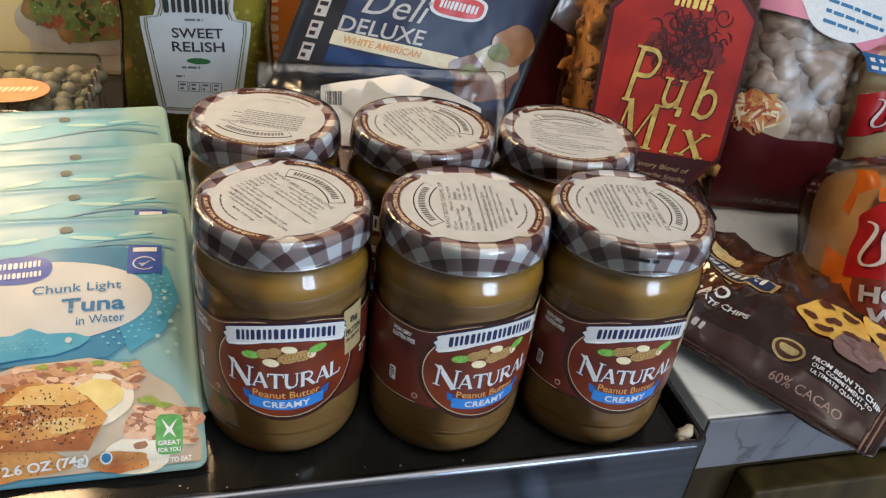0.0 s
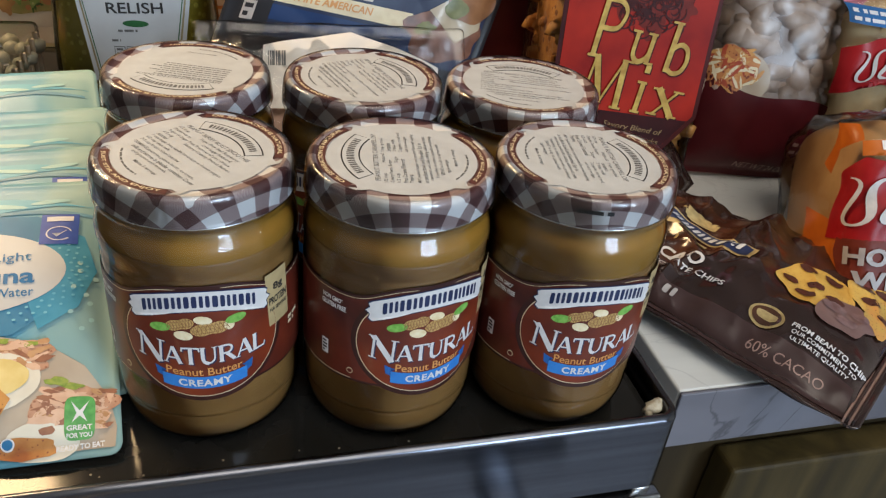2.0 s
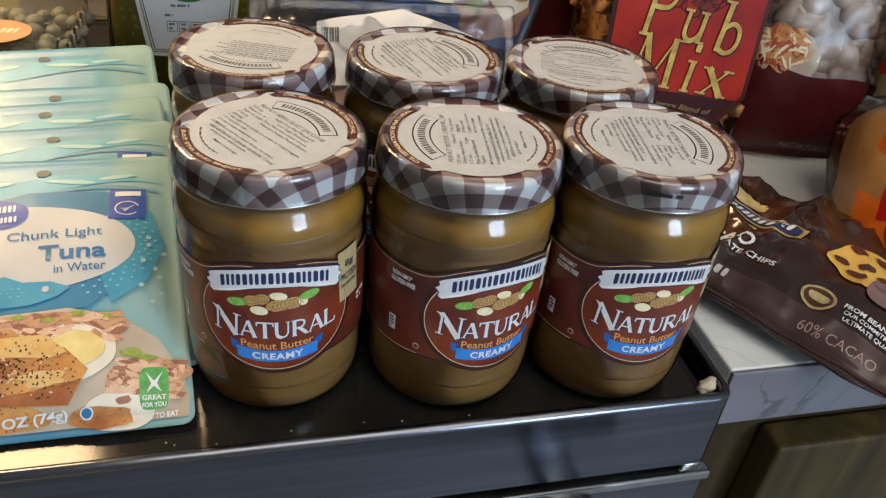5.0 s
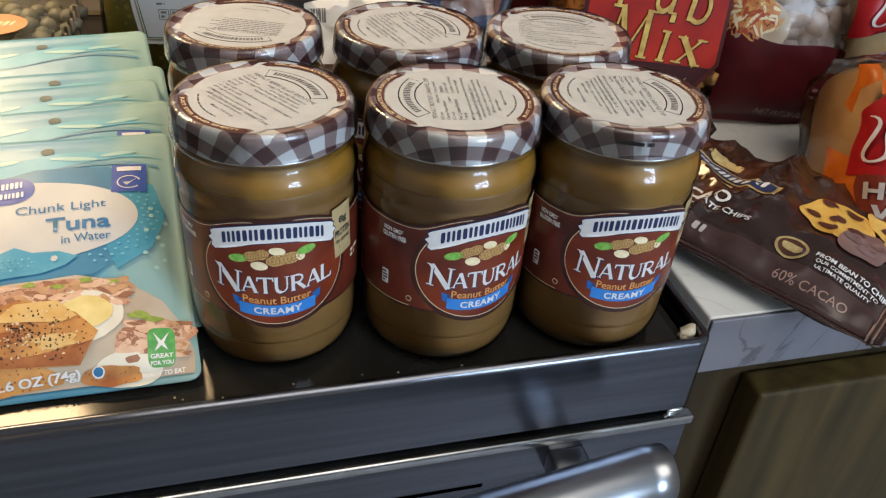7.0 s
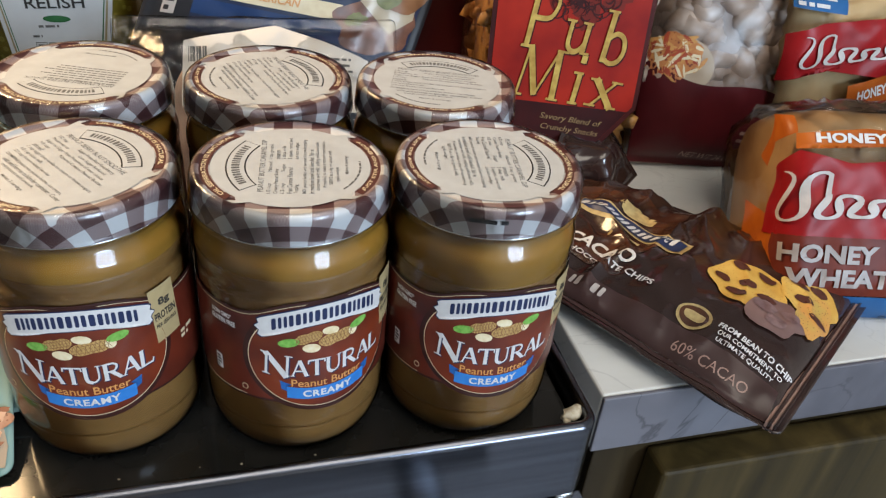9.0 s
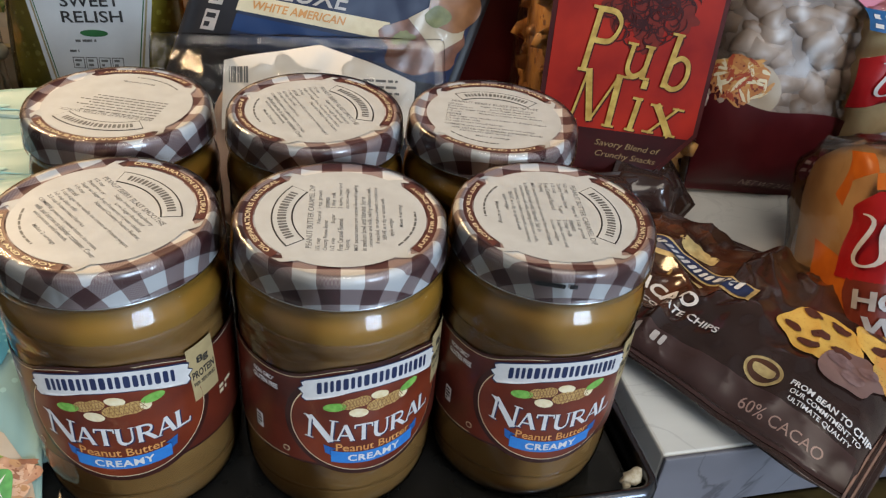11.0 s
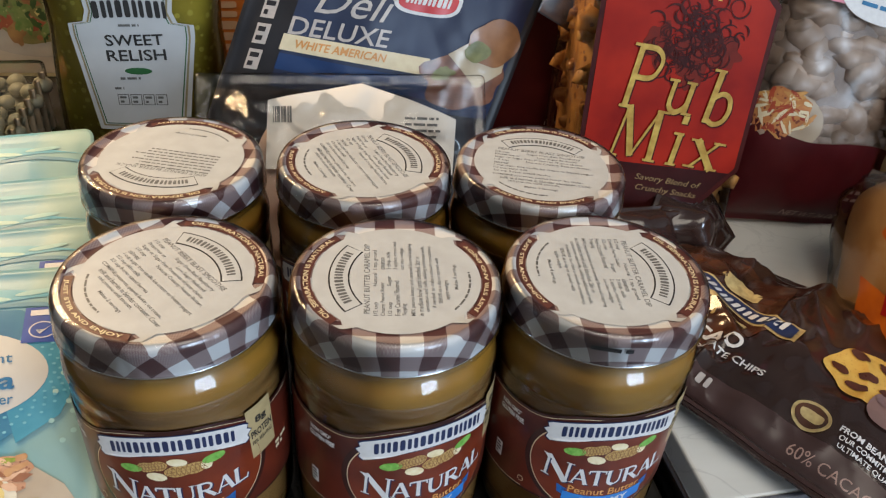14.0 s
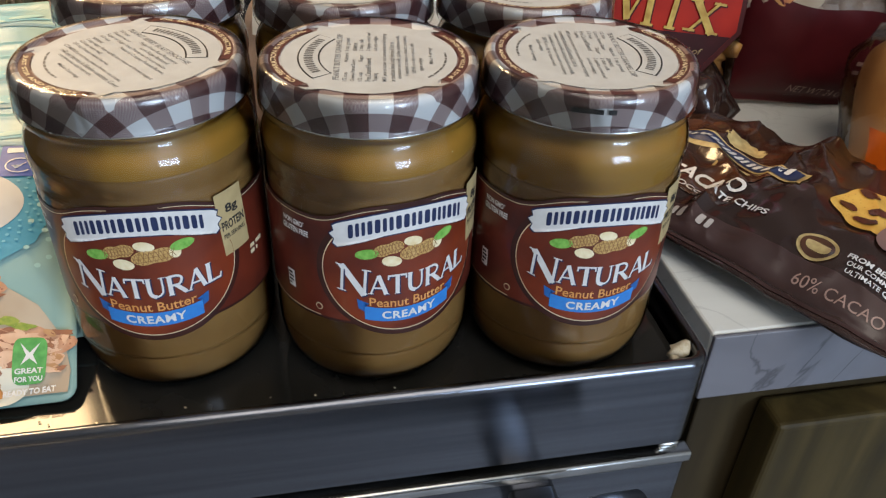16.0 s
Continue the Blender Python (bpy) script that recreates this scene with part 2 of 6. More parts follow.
# advance, strokes of (points, width), feet of the serifs
SERIF = {
    "N": (1.02, [([(0.15, 0), (0.15, 1)], 0.075), ([(0.10, 1), (0.82, 0)], 0.19), ([(0.82, 0), (0.82, 1)], 0.075)], [(0.15, 0), (0.08, 1), (0.84, 1)]),
    "A": (0.90, [([(0.08, 0), (0.46, 1)], 0.075), ([(0.46, 1), (0.82, 0)], 0.18), ([(0.2, 0.33), (0.7, 0.33)], 0.075)], [(0.08, 0), (0.82, 0)]),
    "T": (0.92, [([(0.46, 0), (0.46, 1)], 0.18), ([(0.02, 0.955), (0.9, 0.955)], 0.09), ([(0.04, 1), (0.02, 0.76)], 0.07), ([(0.88, 1), (0.9, 0.76)], 0.07)], [(0.46, 0)]),
    "U": (0.94, [([(0.16, 1), (0.16, 0.34), (0.24, 0.12), (0.44, 0.03)], 0.17), ([(0.40, 0.03), (0.62, 0.10), (0.76, 0.34), (0.76, 1)], 0.08)], [(0.16, 1), (0.76, 1)]),
    "R": (0.92, [([(0.16, 0), (0.16, 1)], 0.18), (BOWL, 0.10), ([(0.42, 0.5), (0.84, 0.03)], 0.17)], [(0.16, 0), (0.12, 1), (0.86, 0)]),
    "L": (0.80, [([(0.16, 0), (0.16, 1)], 0.18), ([(0.16, 0.045), (0.72, 0.045)], 0.09), ([(0.70, 0.0), (0.76, 0.27)], 0.07)], [(0.16, 1), (0.12, 0)]),
    "P": (0.80, [([(0.16, 0), (0.16, 1)], 0.13), (BOWL, 0.085)], [(0.16, 0), (0.10, 1)]),
    "u": (0.72, [([(0.13, 0.6), (0.13, 0.2), (0.2, 0.07), (0.34, 0.02), (0.5, 0.1), (0.58, 0.22)], 0.105), ([(0.58, 0), (0.58, 0.6)], 0.12)], [(0.10, 0.6), (0.54, 0.6), (0.64, 0)]),
    "b": (0.70, [([(0.13, 0.02), (0.13, 1)], 0.12), ([(0.13, 0.47), (0.3, 0.59), (0.48, 0.52), (0.55, 0.3), (0.48, 0.09), (0.3, 0.02), (0.13, 0.1)], 0.095)], [(0.09, 1)]),
    "M": (1.06, [([(0.12, 0), (0.2, 1)], 0.05), ([(0.2, 1), (0.52, 0.05)], 0.13), ([(0.52, 0.05), (0.86, 1)], 0.05), ([(0.86, 1), (0.94, 0)], 0.13)], [(0.12, 0), (0.94, 0), (0.14, 1), (0.92, 1)]),
    "i": (0.32, [([(0.15, 0), (0.15, 0.6)], 0.13), ([(0.15, 0.76), (0.15, 0.90)], 0.15)], [(0.15, 0), (0.11, 0.6)]),
    "x": (0.64, [([(0.07, 0.6), (0.57, 0)], 0.14), ([(0.57, 0.6), (0.07, 0)], 0.055)], [(0.07, 0), (0.57, 0), (0.07, 0.6), (0.57, 0.6)]),
}


def serif_write(text, surf, u, v, width, height, material, parent, lift, deg=0.0, thin=1.0, name="lettering"):
    """A word in thick and thin strokes with serifs, fitted to width and height."""
    V, F, L, at, k = [], [], [], 0.0, 0
    for ch in text:
        step, strokes, feet = SERIF[ch]
        lines = [(pts, w * thin) for pts, w in strokes] + [([(x - 0.13, abs(y - 0.022)), (x + 0.13, abs(y - 0.022))], 0.045) for x, y in feet]
        for pts, w in lines:
            if len(pts) > 2:
                pts = smooth_profile(pts, 4)
            vs, fs = ribbon(pts, [w] * len(pts))
            b, k = len(V), k + 1
            V += [(x + at, y) for x, y in vs]
            F += [tuple(b + i for i in f) for f in fs]
            L += [(k % 12) * 6e-6] * len(vs)
        at += step
    x0, x1, y0, y1 = min(q[0] for q in V), max(q[0] for q in V), min(q[1] for q in V), max(q[1] for q in V)
    c, sn = math.cos(radians(deg)), math.sin(radians(deg))
    out = []
    for (x, y), dl in zip(V, L):
        X, Y = ((x - x0) / (x1 - x0) - 0.5) * width, ((y - y0) / (y1 - y0) - 0.5) * height
        out.append(surf(u + X * c - Y * sn, v + X * sn + Y * c, lift + dl))
    return piece(name, out, F, material, parent)


def swash(surf, u, v, width, height, waves, material, parent, lift, deg=0.0, shear=0.3, name="brand_mark"):
    """A brand's flowing script as one plain wavy ribbon that swells and thins."""
    pts, ws = [], []
    n = int(28 * waves)
    for i in range(n + 1):
        t = i / n
        a = 2 * math.pi * waves * t
        big = 1.0 if t < 1.1 / waves else 0.46 + 0.12 * math.sin(9 * t)
        pts.append(((t - 0.5) * width + 0.20 * width / waves * math.sin(2 * a), height / 2 * big * math.cos(a) - (1 - big) * height * 0.35))
        ws.append(height * (0.055 + 0.125 * abs(math.sin(a)) ** 1.5) * (0.5 + 0.5 * min(1.0, 8 * t, 8 * (1 - t))))
    vs, fs = ribbon(pts, ws)
    c, sn = math.cos(radians(deg)), math.sin(radians(deg))
    out = []
    for x, y in vs:
        X = x + y * shear
        out.append(surf(u + X * c - y * sn, v + X * sn + y * c, lift + (x / width) * 2e-5))
    return piece(name, out, fs, material, parent)


def pouch_shape(w, h, front, back, seal=0.008, wrinkle=0.0, seed=0, low=0.0, bend=0.0, taper=0.0, edge=2.6):
    """The two walls of a filled pouch. u runs across, v up from its foot, the front faces -y.
    low: how far the filling has sunk towards the foot; bend: how far its top curls back."""
    def depth(u, v, thick, side):
        wide = w * (1 - taper * v / h) - 2 * seal
        a = max(0.0, 1 - abs(2 * u / wide) ** edge)
        b = min(max((v - seal) / (h - 2 * seal), 0.0), 1.0)
        b = b ** (1 / (1 + low)) if low < 0 else b ** (1.0 / (1.0 + 0.0)) if low == 0 else 1 - (1 - b) ** (1 + low)
        c = max(0.0, 1 - abs(2 * b - 1) ** 3.0)
        d = thick * (a ** 0.6) * (c ** 0.6)
        k = 0.35 + 0.65 * min(1.0, d / max(thick, 1e-5) * 1.6)
        d += wrinkle * k * noise.noise((u * 38 + seed * 5.3, v * 30 + side * 9, seed * 1.7))
        d += wrinkle * 0.35 * k * noise.noise((u * 80 + seed * 2.3, v * 60, seed + side * 4))
        d += wrinkle * 0.9 * k * abs(noise.noise((u * 24 + v * 33 + seed, v * 9 - u * 14, seed * 2.1)))
        return d

    def surf(u, v, l, side=-1):
        d = depth(u, v, front if side < 0 else back, side)
        y = side * (d + 0.0004) + bend * (v / h) ** 2 + (side * l)
        return (u, y, v)
    return surf


def pouch_mesh(w, h, surf, nx=44, nz=52, corner=0.0, taper=0.0):
    vs, fs = [], []

    def place(i, j, side):
        u, v = w * (i / nx - 0.5), h * j / nz
        if corner:
            for cx, cy in ((-w / 2 + corner, corner), (w / 2 - corner, corner), (-w / 2 + corner, h - corner), (w / 2 - corner, h - corner)):
                if (u - cx) * cx > 0 and (v - cy) * (cy - h / 2) > 0:
                    k = math.hypot(u - cx, v - cy)
                    m = max(abs(u - cx), abs(v - cy))
                    if k > 0:
                        u, v = cx + (u - cx) * m / k, cy + (v - cy) * m / k
        return surf(u * (1 - taper * v / h), v, 0, side)
    for side in (-1, 1):
        for j in range(nz + 1):
            for i in range(nx + 1):
                vs.append(place(i, j, side))
    n = (nx + 1) * (nz + 1)
    at = lambda i, j, k: k * n + j * (nx + 1) + i
    for j in range(nz):
        for i in range(nx):
            fs.append((at(i, j, 0), at(i + 1, j, 0), at(i + 1, j + 1, 0), at(i, j + 1, 0)))
            fs.append((at(i, j, 1), at(i, j + 1, 1), at(i + 1, j + 1, 1), at(i + 1, j, 1)))
    for i in range(nx):
        fs.append((at(i, 0, 1), at(i + 1, 0, 1), at(i + 1, 0, 0), at(i, 0, 0)))
        fs.append((at(i, nz, 0), at(i + 1, nz, 0), at(i + 1, nz, 1), at(i, nz, 1)))
    for j in range(nz):
        fs.append((at(0, j, 0), at(0, j + 1, 0), at(0, j + 1, 1), at(0, j, 1)))
        fs.append((at(nx, j, 1), at(nx, j + 1, 1), at(nx, j + 1, 0), at(nx, j, 0)))
    return vs, fs


def blob(centre, radius, squash=(1, 1, 1), rough=0.15, seed=0, deg=0.0, sub=2):
    """Verts and faces of an uneven lump."""
    bm = bmesh.new()
    bmesh.ops.create_icosphere(bm, subdivisions=sub, radius=1.0)
    m = Matrix.Rotation(radians(deg), 3, "Z")
    vs = []
    for v in bm.verts:
        k = radius * (1 + rough * noise.noise(v.co * 1.6 + Vector((seed * 3.7, seed * 1.3, 0))) * 2)
        p = m @ Vector((v.co.x * squash[0] * k, v.co.y * squash[1] * k, v.co.z * squash[2] * k))
        vs.append((p.x + centre[0], p.y + centre[1], p.z + centre[2]))
    fs = [tuple(v.index for v in f.verts) for f in bm.faces]
    bm.free()
    return vs, fs


def joined(lumps):
    V, F = [], []
    for vs, fs in lumps:
        b = len(V)
        V += vs
        F += [tuple(b + i for i in f) for f in fs]
    return V, F


# ---- materials ----
white_ink = mat("white_ink", (0.66, 0.66, 0.67), (0.60, 0.60, 0.61), 300, 0.45)
cream_ink = mat("cream_ink", (0.72, 0.62, 0.42), (0.66, 0.55, 0.36), 200, 0.45)
grey_ink = mat("grey_ink", (0.10, 0.10, 0.10), (0.16, 0.16, 0.16), 900, 0.5)
black_ink = mat("black_ink", (0.02, 0.02, 0.022), (0.03, 0.03, 0.03), 200, 0.5)
navy_ink = mat("navy_ink", (0.012, 0.022, 0.075), (0.018, 0.03, 0.09), 200, 0.4)
blue_ink = mat("blue_ink", (0.035, 0.22, 0.62), (0.03, 0.18, 0.55), 200, 0.35)
orange_ink = mat("orange_ink", (0.66, 0.32, 0.11), (0.60, 0.27, 0.08), 200, 0.4)
gold_ink = mat("gold_ink", (0.78, 0.55, 0.12), (0.62, 0.40, 0.06), 300, 0.35)
green_ink = mat("green_ink", (0.06, 0.26, 0.06), (0.10, 0.36, 0.09), 300, 0.4)
leaf_green = mat("leaf_green", (0.12, 0.34, 0.05), (0.22, 0.48, 0.10), 500, 0.4)
red_ink = mat("red_ink", (0.55, 0.03, 0.03), (0.47, 0.02, 0.025), 120, 0.35)
label_red = mat("label_red", (0.140, 0.023, 0.011), (0.052, 0.011, 0.008), 26, 0.34, coat=0.15)
oval_red = mat("oval_red", (0.225, 0.038, 0.012), (0.092, 0.015, 0.008), 30, 0.34, coat=0.15, lo=0.3, hi=0.7)
label_dark = mat("label_dark", (0.030, 0.009, 0.008), (0.044, 0.013, 0.010), 90, 0.35, coat=0.15)
sticker_tan = mat("sticker_tan", (0.46, 0.36, 0.19), (0.40, 0.31, 0.16), 150, 0.4)
peanut_shell = speckled("peanut_shell", (0.58, 0.38, 0.15), (0.46, 0.28, 0.09), (0.28, 0.15, 0.05), 900, 300, 0.22)
shell_line = mat("shell_line", (0.20, 0.10, 0.035), (0.26, 0.13, 0.05), 500, 0.5)
blue_deep = mat("blue_deep", (0.015, 0.10, 0.34), (0.02, 0.12, 0.40), 200, 0.35)
nut_white = mat("nut_white", (0.80, 0.72, 0.52), (0.70, 0.58, 0.34), 300, 0.5)
peanut_paste = mat("peanut_paste", (0.300, 0.160, 0.052), (0.235, 0.121, 0.038), 45, 0.42, bump=0.15, bump_scale=700, sss=0.1)
peanut_oil = mat("peanut_oil", (0.365, 0.192, 0.030), (0.300, 0.152, 0.024), 30, 0.4)
lid_metal = mat("lid_metal", (0.62, 0.60, 0.56), (0.52, 0.50, 0.47), 200, 0.25, metal=1.0)
jar_glass = clear("jar_glass", (0.98, 0.985, 0.96), 0.06, bump=0.34, bump_scale=42, ior=1.5, stretch=(1, 1, 0.55))
film = clear("clear_film", (0.97, 0.98, 0.99), 0.17, bump=0.6, bump_scale=95, ior=1.52, stretch=(1, 1, 0.6))
wrap_film = clear("wrap_film", (0.98, 0.975, 0.97), 0.14, bump=0.9, bump_scale=60, ior=1.42)
bag_film = clear("bag_film", (0.97, 0.96, 0.95), 0.13, bump=0.9, bump_scale=55, ior=1.42)


def gingham(name, pitch, top):
    """Brown and white checked cloth print, drawn flat and then pressed over the rim."""
    m = bpy.data.materials.new(name)
    n, l, p = nodes_of(m)

    def mth(op, a, b=None):
        q = n.new("ShaderNodeMath")
        q.operation = op
        for i, x in enumerate((a, b)):
            if x is None:
                continue
            if isinstance(x, (int, float)):
                q.inputs[i].default_value = x
            else:
                l.new(x, q.inputs[i])
        return q.outputs[0]
    tc = n.new("ShaderNodeTexCoord")
    sp = n.new("ShaderNodeSeparateXYZ")
    l.new(tc.outputs["Object"], sp.inputs[0])
    x, y, z = sp.outputs
    r = mth("SQRT", mth("ADD", mth("MULTIPLY", x, x), mth("MULTIPLY", y, y)))
    k = mth("ADD", 1.0, mth("DIVIDE", mth("MAXIMUM", 0.0, mth("SUBTRACT", top, z)), r))
    su = mth("LESS_THAN", mth("FRACT", mth("DIVIDE", mth("MULTIPLY", x, k), pitch)), 0.5)
    sv = mth("LESS_THAN", mth("FRACT", mth("DIVIDE", mth("MULTIPLY", y, k), pitch)), 0.5)
    thread = 2 * math.pi / 0.00125
    weave = mth("MULTIPLY", mth("SINE", mth("MULTIPLY", mth("MULTIPLY", x, k), thread)), mth("SINE", mth("MULTIPLY", mth("MULTIPLY", y, k), thread)))
    both = mth("MULTIPLY", mth("ADD", su, sv), 0.5)
    jig = mth("MULTIPLY", weave, 0.06)
    mask = mth("SUBTRACT", 1.0, mth("ABSOLUTE", mth("SUBTRACT", mth("MULTIPLY", both, 2.0), 1.0)))
    fac = mth("ADD", both, mth("MULTIPLY", jig, mth("ADD", mask, 0.12)))
    rp = ramp_node(n, [(0.0, (0.62, 0.61, 0.60)), (0.25, (0.52, 0.48, 0.46)), (0.55, (0.225, 0.145, 0.140)), (1.0, (0.074, 0.027, 0.027))])
    l.new(fac, rp.inputs[0])
    l.new(rp.outputs[0], p.inputs["Base Color"])
    p.inputs["Roughness"].default_value = 0.32
    p.inputs["Coat Weight"].default_value = 0.3
    p.inputs["Coat Roughness"].default_value = 0.1
    return m


lid_cloth = gingham("lid_cloth", 0.0158, 0.0125)
lid_paper = mat("lid_paper", (0.49, 0.51, 0.52), (0.45, 0.465, 0.475), 120, 0.4, coat=0.1)
lid_brown = mat("lid_brown", (0.115, 0.036, 0.028), (0.09, 0.028, 0.022), 300, 0.35, coat=0.2)

steel = mat("brushed_steel", (0.155, 0.162, 0.190), (0.110, 0.115, 0.136), 12, 0.20, metal=1.0, bump=0.04, bump_scale=500, stretch=(0.3, 1, 14))
tn = steel.node_tree.nodes.new("ShaderNodeTangent")
tn.direction_type, tn.axis = "RADIAL", "Z"
steel.node_tree.links.new(tn.outputs[0], steel.node_tree.nodes["Principled BSDF"].inputs["Tangent"])
steel.node_tree.nodes["Principled BSDF"].inputs["Anisotropic"].default_value = 0.8
steel.node_tree.nodes["Principled BSDF"].inputs["Anisotropic Rotation"].default_value = 0.25
steel_bright = mat("polished_steel", (0.45, 0.45, 0.46), (0.38, 0.38, 0.38), 90, 0.25, metal=1.0)
handle_steel = mat("handle_steel", (0.32, 0.335, 0.37), (0.26, 0.275, 0.30), 30, 0.30, metal=1.0, stretch=(0.2, 6, 6))
black_glass = mat("black_glass", (0.011, 0.011, 0.010), (0.017, 0.016, 0.015), 40, 0.10, coat=0.0)
black_enamel = mat("black_enamel", (0.010, 0.010, 0.011), (0.016, 0.016, 0.017), 40, 0.3)
# near-black stands for the shade under the rim and inside the vent slots
dark_gap = mat("dark_gap", (0.008, 0.008, 0.009), (0.012, 0.012, 0.012), 40, 0.6)
crumb_mat = mat("crumb_mat", (0.62, 0.55, 0.42), (0.5, 0.4, 0.26), 900, 0.8, bump=0.8, bump_scale=1500)


def marble(name, pale, grey, vein, rough):
    m = bpy.data.materials.new(name)
    n, l, p = nodes_of(m)
    tc = n.new("ShaderNodeTexCoord")
    a = n.new("ShaderNodeTexNoise")
    a.inputs["Scale"].default_value, a.inputs["Detail"].default_value, a.inputs["Distortion"].default_value = 7, 6, 0.6
    b = n.new("ShaderNodeTexNoise")
    b.inputs["Scale"].default_value, b.inputs["Detail"].default_value, b.inputs["Distortion"].default_value = 9, 5, 1.6
    mp = n.new("ShaderNodeMapping")
    mp.inputs["Rotation"].default_value = (0.3, 0.5, 0.6)
    mp.inputs["Scale"].default_value = (1, 2.2, 1)
    l.new(tc.outputs["Object"], mp.inputs[0])
    for t in (a, b):
        l.new(mp.outputs[0], t.inputs["Vector"])
    r1 = ramp_node(n, [(0.35, grey), (0.62, pale)])
    r2 = ramp_node(n, [(0.485, (0, 0, 0)), (0.5, (1, 1, 1)), (0.515, (0, 0, 0))])
    l.new(a.outputs["Fac"], r1.inputs[0])
    l.new(b.outputs["Fac"], r2.inputs[0])
    mx = n.new("ShaderNodeMix")
    mx.data_type = "RGBA"
    l.new(r2.outputs[0], mx.inputs["Factor"])
    l.new(r1.outputs[0], mx.inputs["A"])
    mx.inputs["B"].default_value = (*vein, 1)
    l.new(mx.outputs["Result"], p.inputs["Base Color"])
    p.inputs["Roughness"].default_value = rough
    return m


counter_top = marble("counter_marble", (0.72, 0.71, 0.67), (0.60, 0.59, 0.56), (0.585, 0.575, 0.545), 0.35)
# front edge: the same marble in much darker, bluer tones than the top
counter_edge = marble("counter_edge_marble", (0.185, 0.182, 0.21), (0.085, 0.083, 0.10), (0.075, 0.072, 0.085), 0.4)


def wood(name, c1, c2, c3, along=(30, 30, 2.2)):
    m = bpy.data.materials.new(name)
    n, l, p = nodes_of(m)
    tc = n.new("ShaderNodeTexCoord")
    mp = n.new("ShaderNodeMapping")
    mp.inputs["Scale"].default_value = along
    l.new(tc.outputs["Object"], mp.inputs[0])
    a = n.new("ShaderNodeTexNoise")
    a.inputs["Scale"].default_value, a.inputs["Detail"].default_value, a.inputs["Distortion"].default_value = 1.4, 8, 0.8
    l.new(mp.outputs[0], a.inputs["Vector"])
    r = ramp_node(n, [(0.3, c1), (0.5, c2), (0.72, c3)])
    l.new(a.outputs["Fac"], r.inputs[0])
    l.new(r.outputs[0], p.inputs["Base Color"])
    p.inputs["Roughness"].default_value = 0.5
    p.inputs["Specular IOR Level"].default_value = 0.22
    bp = n.new("ShaderNodeBump")
    bp.inputs["Strength"].default_value, bp.inputs["Distance"].default_value = 0.15, 0.0008
    l.new(a.outputs["Fac"], bp.inputs["Height"])
    l.new(bp.outputs[0], p.inputs["Normal"])
    return m


cabinet_wood = wood("cabinet_wood", (0.018, 0.012, 0.005), (0.034, 0.023, 0.010), (0.052, 0.036, 0.016))
door_wood = wood("door_wood", (0.026, 0.018, 0.006), (0.048, 0.033, 0.010), (0.078, 0.054, 0.018), (34, 34, 2.4))
wall_paint = mat("wall_paint", (0.20, 0.16, 0.13), (0.17, 0.14, 0.115), 6, 0.8, bump=0.2, bump_scale=150)
# pale so that the unseen walls bounce fill light
room_paint = mat("room_paint", (0.74, 0.70, 0.62), (0.68, 0.64, 0.57), 5, 0.85, bump=0.2, bump_scale=120)
ceiling_paint = mat("ceiling_paint", (0.72, 0.71, 0.68), (0.66, 0.65, 0.63), 6, 0.9, bump=0.2, bump_scale=120)
# grey of the unseen floor, set for its reflection in the steel
floor_wood = mat("floor_grey", (0.36, 0.37, 0.39), (0.28, 0.29, 0.31), 8, 0.5)


# ---- the room ----
def slab(name, x0, x1, y0, y1, z0, z1, material, bevel=0.0, label="", category=""):
    ob = part(name, box_bm(x0, x1, y0, y1, z0, z1, bevel), material, None, smooth=False)
    return tagged(ob, label, category, kind="structure")


# all but wall_north are unseen, added to close the room and bounce light
slab("floor", -2.2, 2.6, -2.6, 1.02, -0.05, 0.0, floor_wood, 0, "unseen floor, grey to cool its reflection in the steel", "floor")
slab("ceiling", -2.2, 2.6, -2.6, 1.02, 2.42, 2.5, ceiling_paint, 0, "unseen white ceiling closing the room", "ceiling")
slab("wall_north", -2.2, 2.6, 0.92, 1.02, 0.0, 2.42, wall_paint, 0, "dark painted wall behind the counter", "wall")
slab("wall_west", -2.3, -2.2, -2.7, 1.02, 0.0, 2.42, room_paint, 0, "unseen side wall closing the room, pale for bounce light", "wall")
slab("wall_east", 2.6, 2.7, -2.7, 1.02, 0.0, 2.42, room_paint, 0, "unseen side wall closing the room, pale for bounce light", "wall")
for nm, a in (("wall_south", (-2.2, 0.75, 0.0, 2.42)), ("wall_south_side", (1.95, 2.6, 0.0, 2.42)), ("wall_south_low", (0.75, 1.95, 0.0, 1.1)), ("wall_south_high", (0.75, 1.95, 2.35, 2.42))):
    slab(nm, a[0], a[1], -2.7, -2.6, a[2], a[3], room_paint, 0, "unseen wall round the window, pale for bounce light", "wall")

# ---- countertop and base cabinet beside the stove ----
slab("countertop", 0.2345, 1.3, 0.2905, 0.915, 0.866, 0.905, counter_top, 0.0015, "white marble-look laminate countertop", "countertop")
slab("countertop_edge", 0.2345, 1.3, 0.2880, 0.2905, 0.866, 0.9048, counter_edge, 0.0008, "front edge of the countertop, veined marble in darker grey than its top", "countertop edge")

cabinet = thing("base_cabinet", pose(0.245, 0.30, 0.0), "brown wooden base cabinet under the marble countertop", "cabinet")
part("body", box_bm(0.0, 1.05, 0.02, 0.60, 0.10, 0.866, 0.001), cabinet_wood, cabinet)
part("face_frame", box_bm(0.0, 1.05, 0.0, 0.02, 0.10, 0.866, 0.001), cabinet_wood, cabinet, smooth=False)
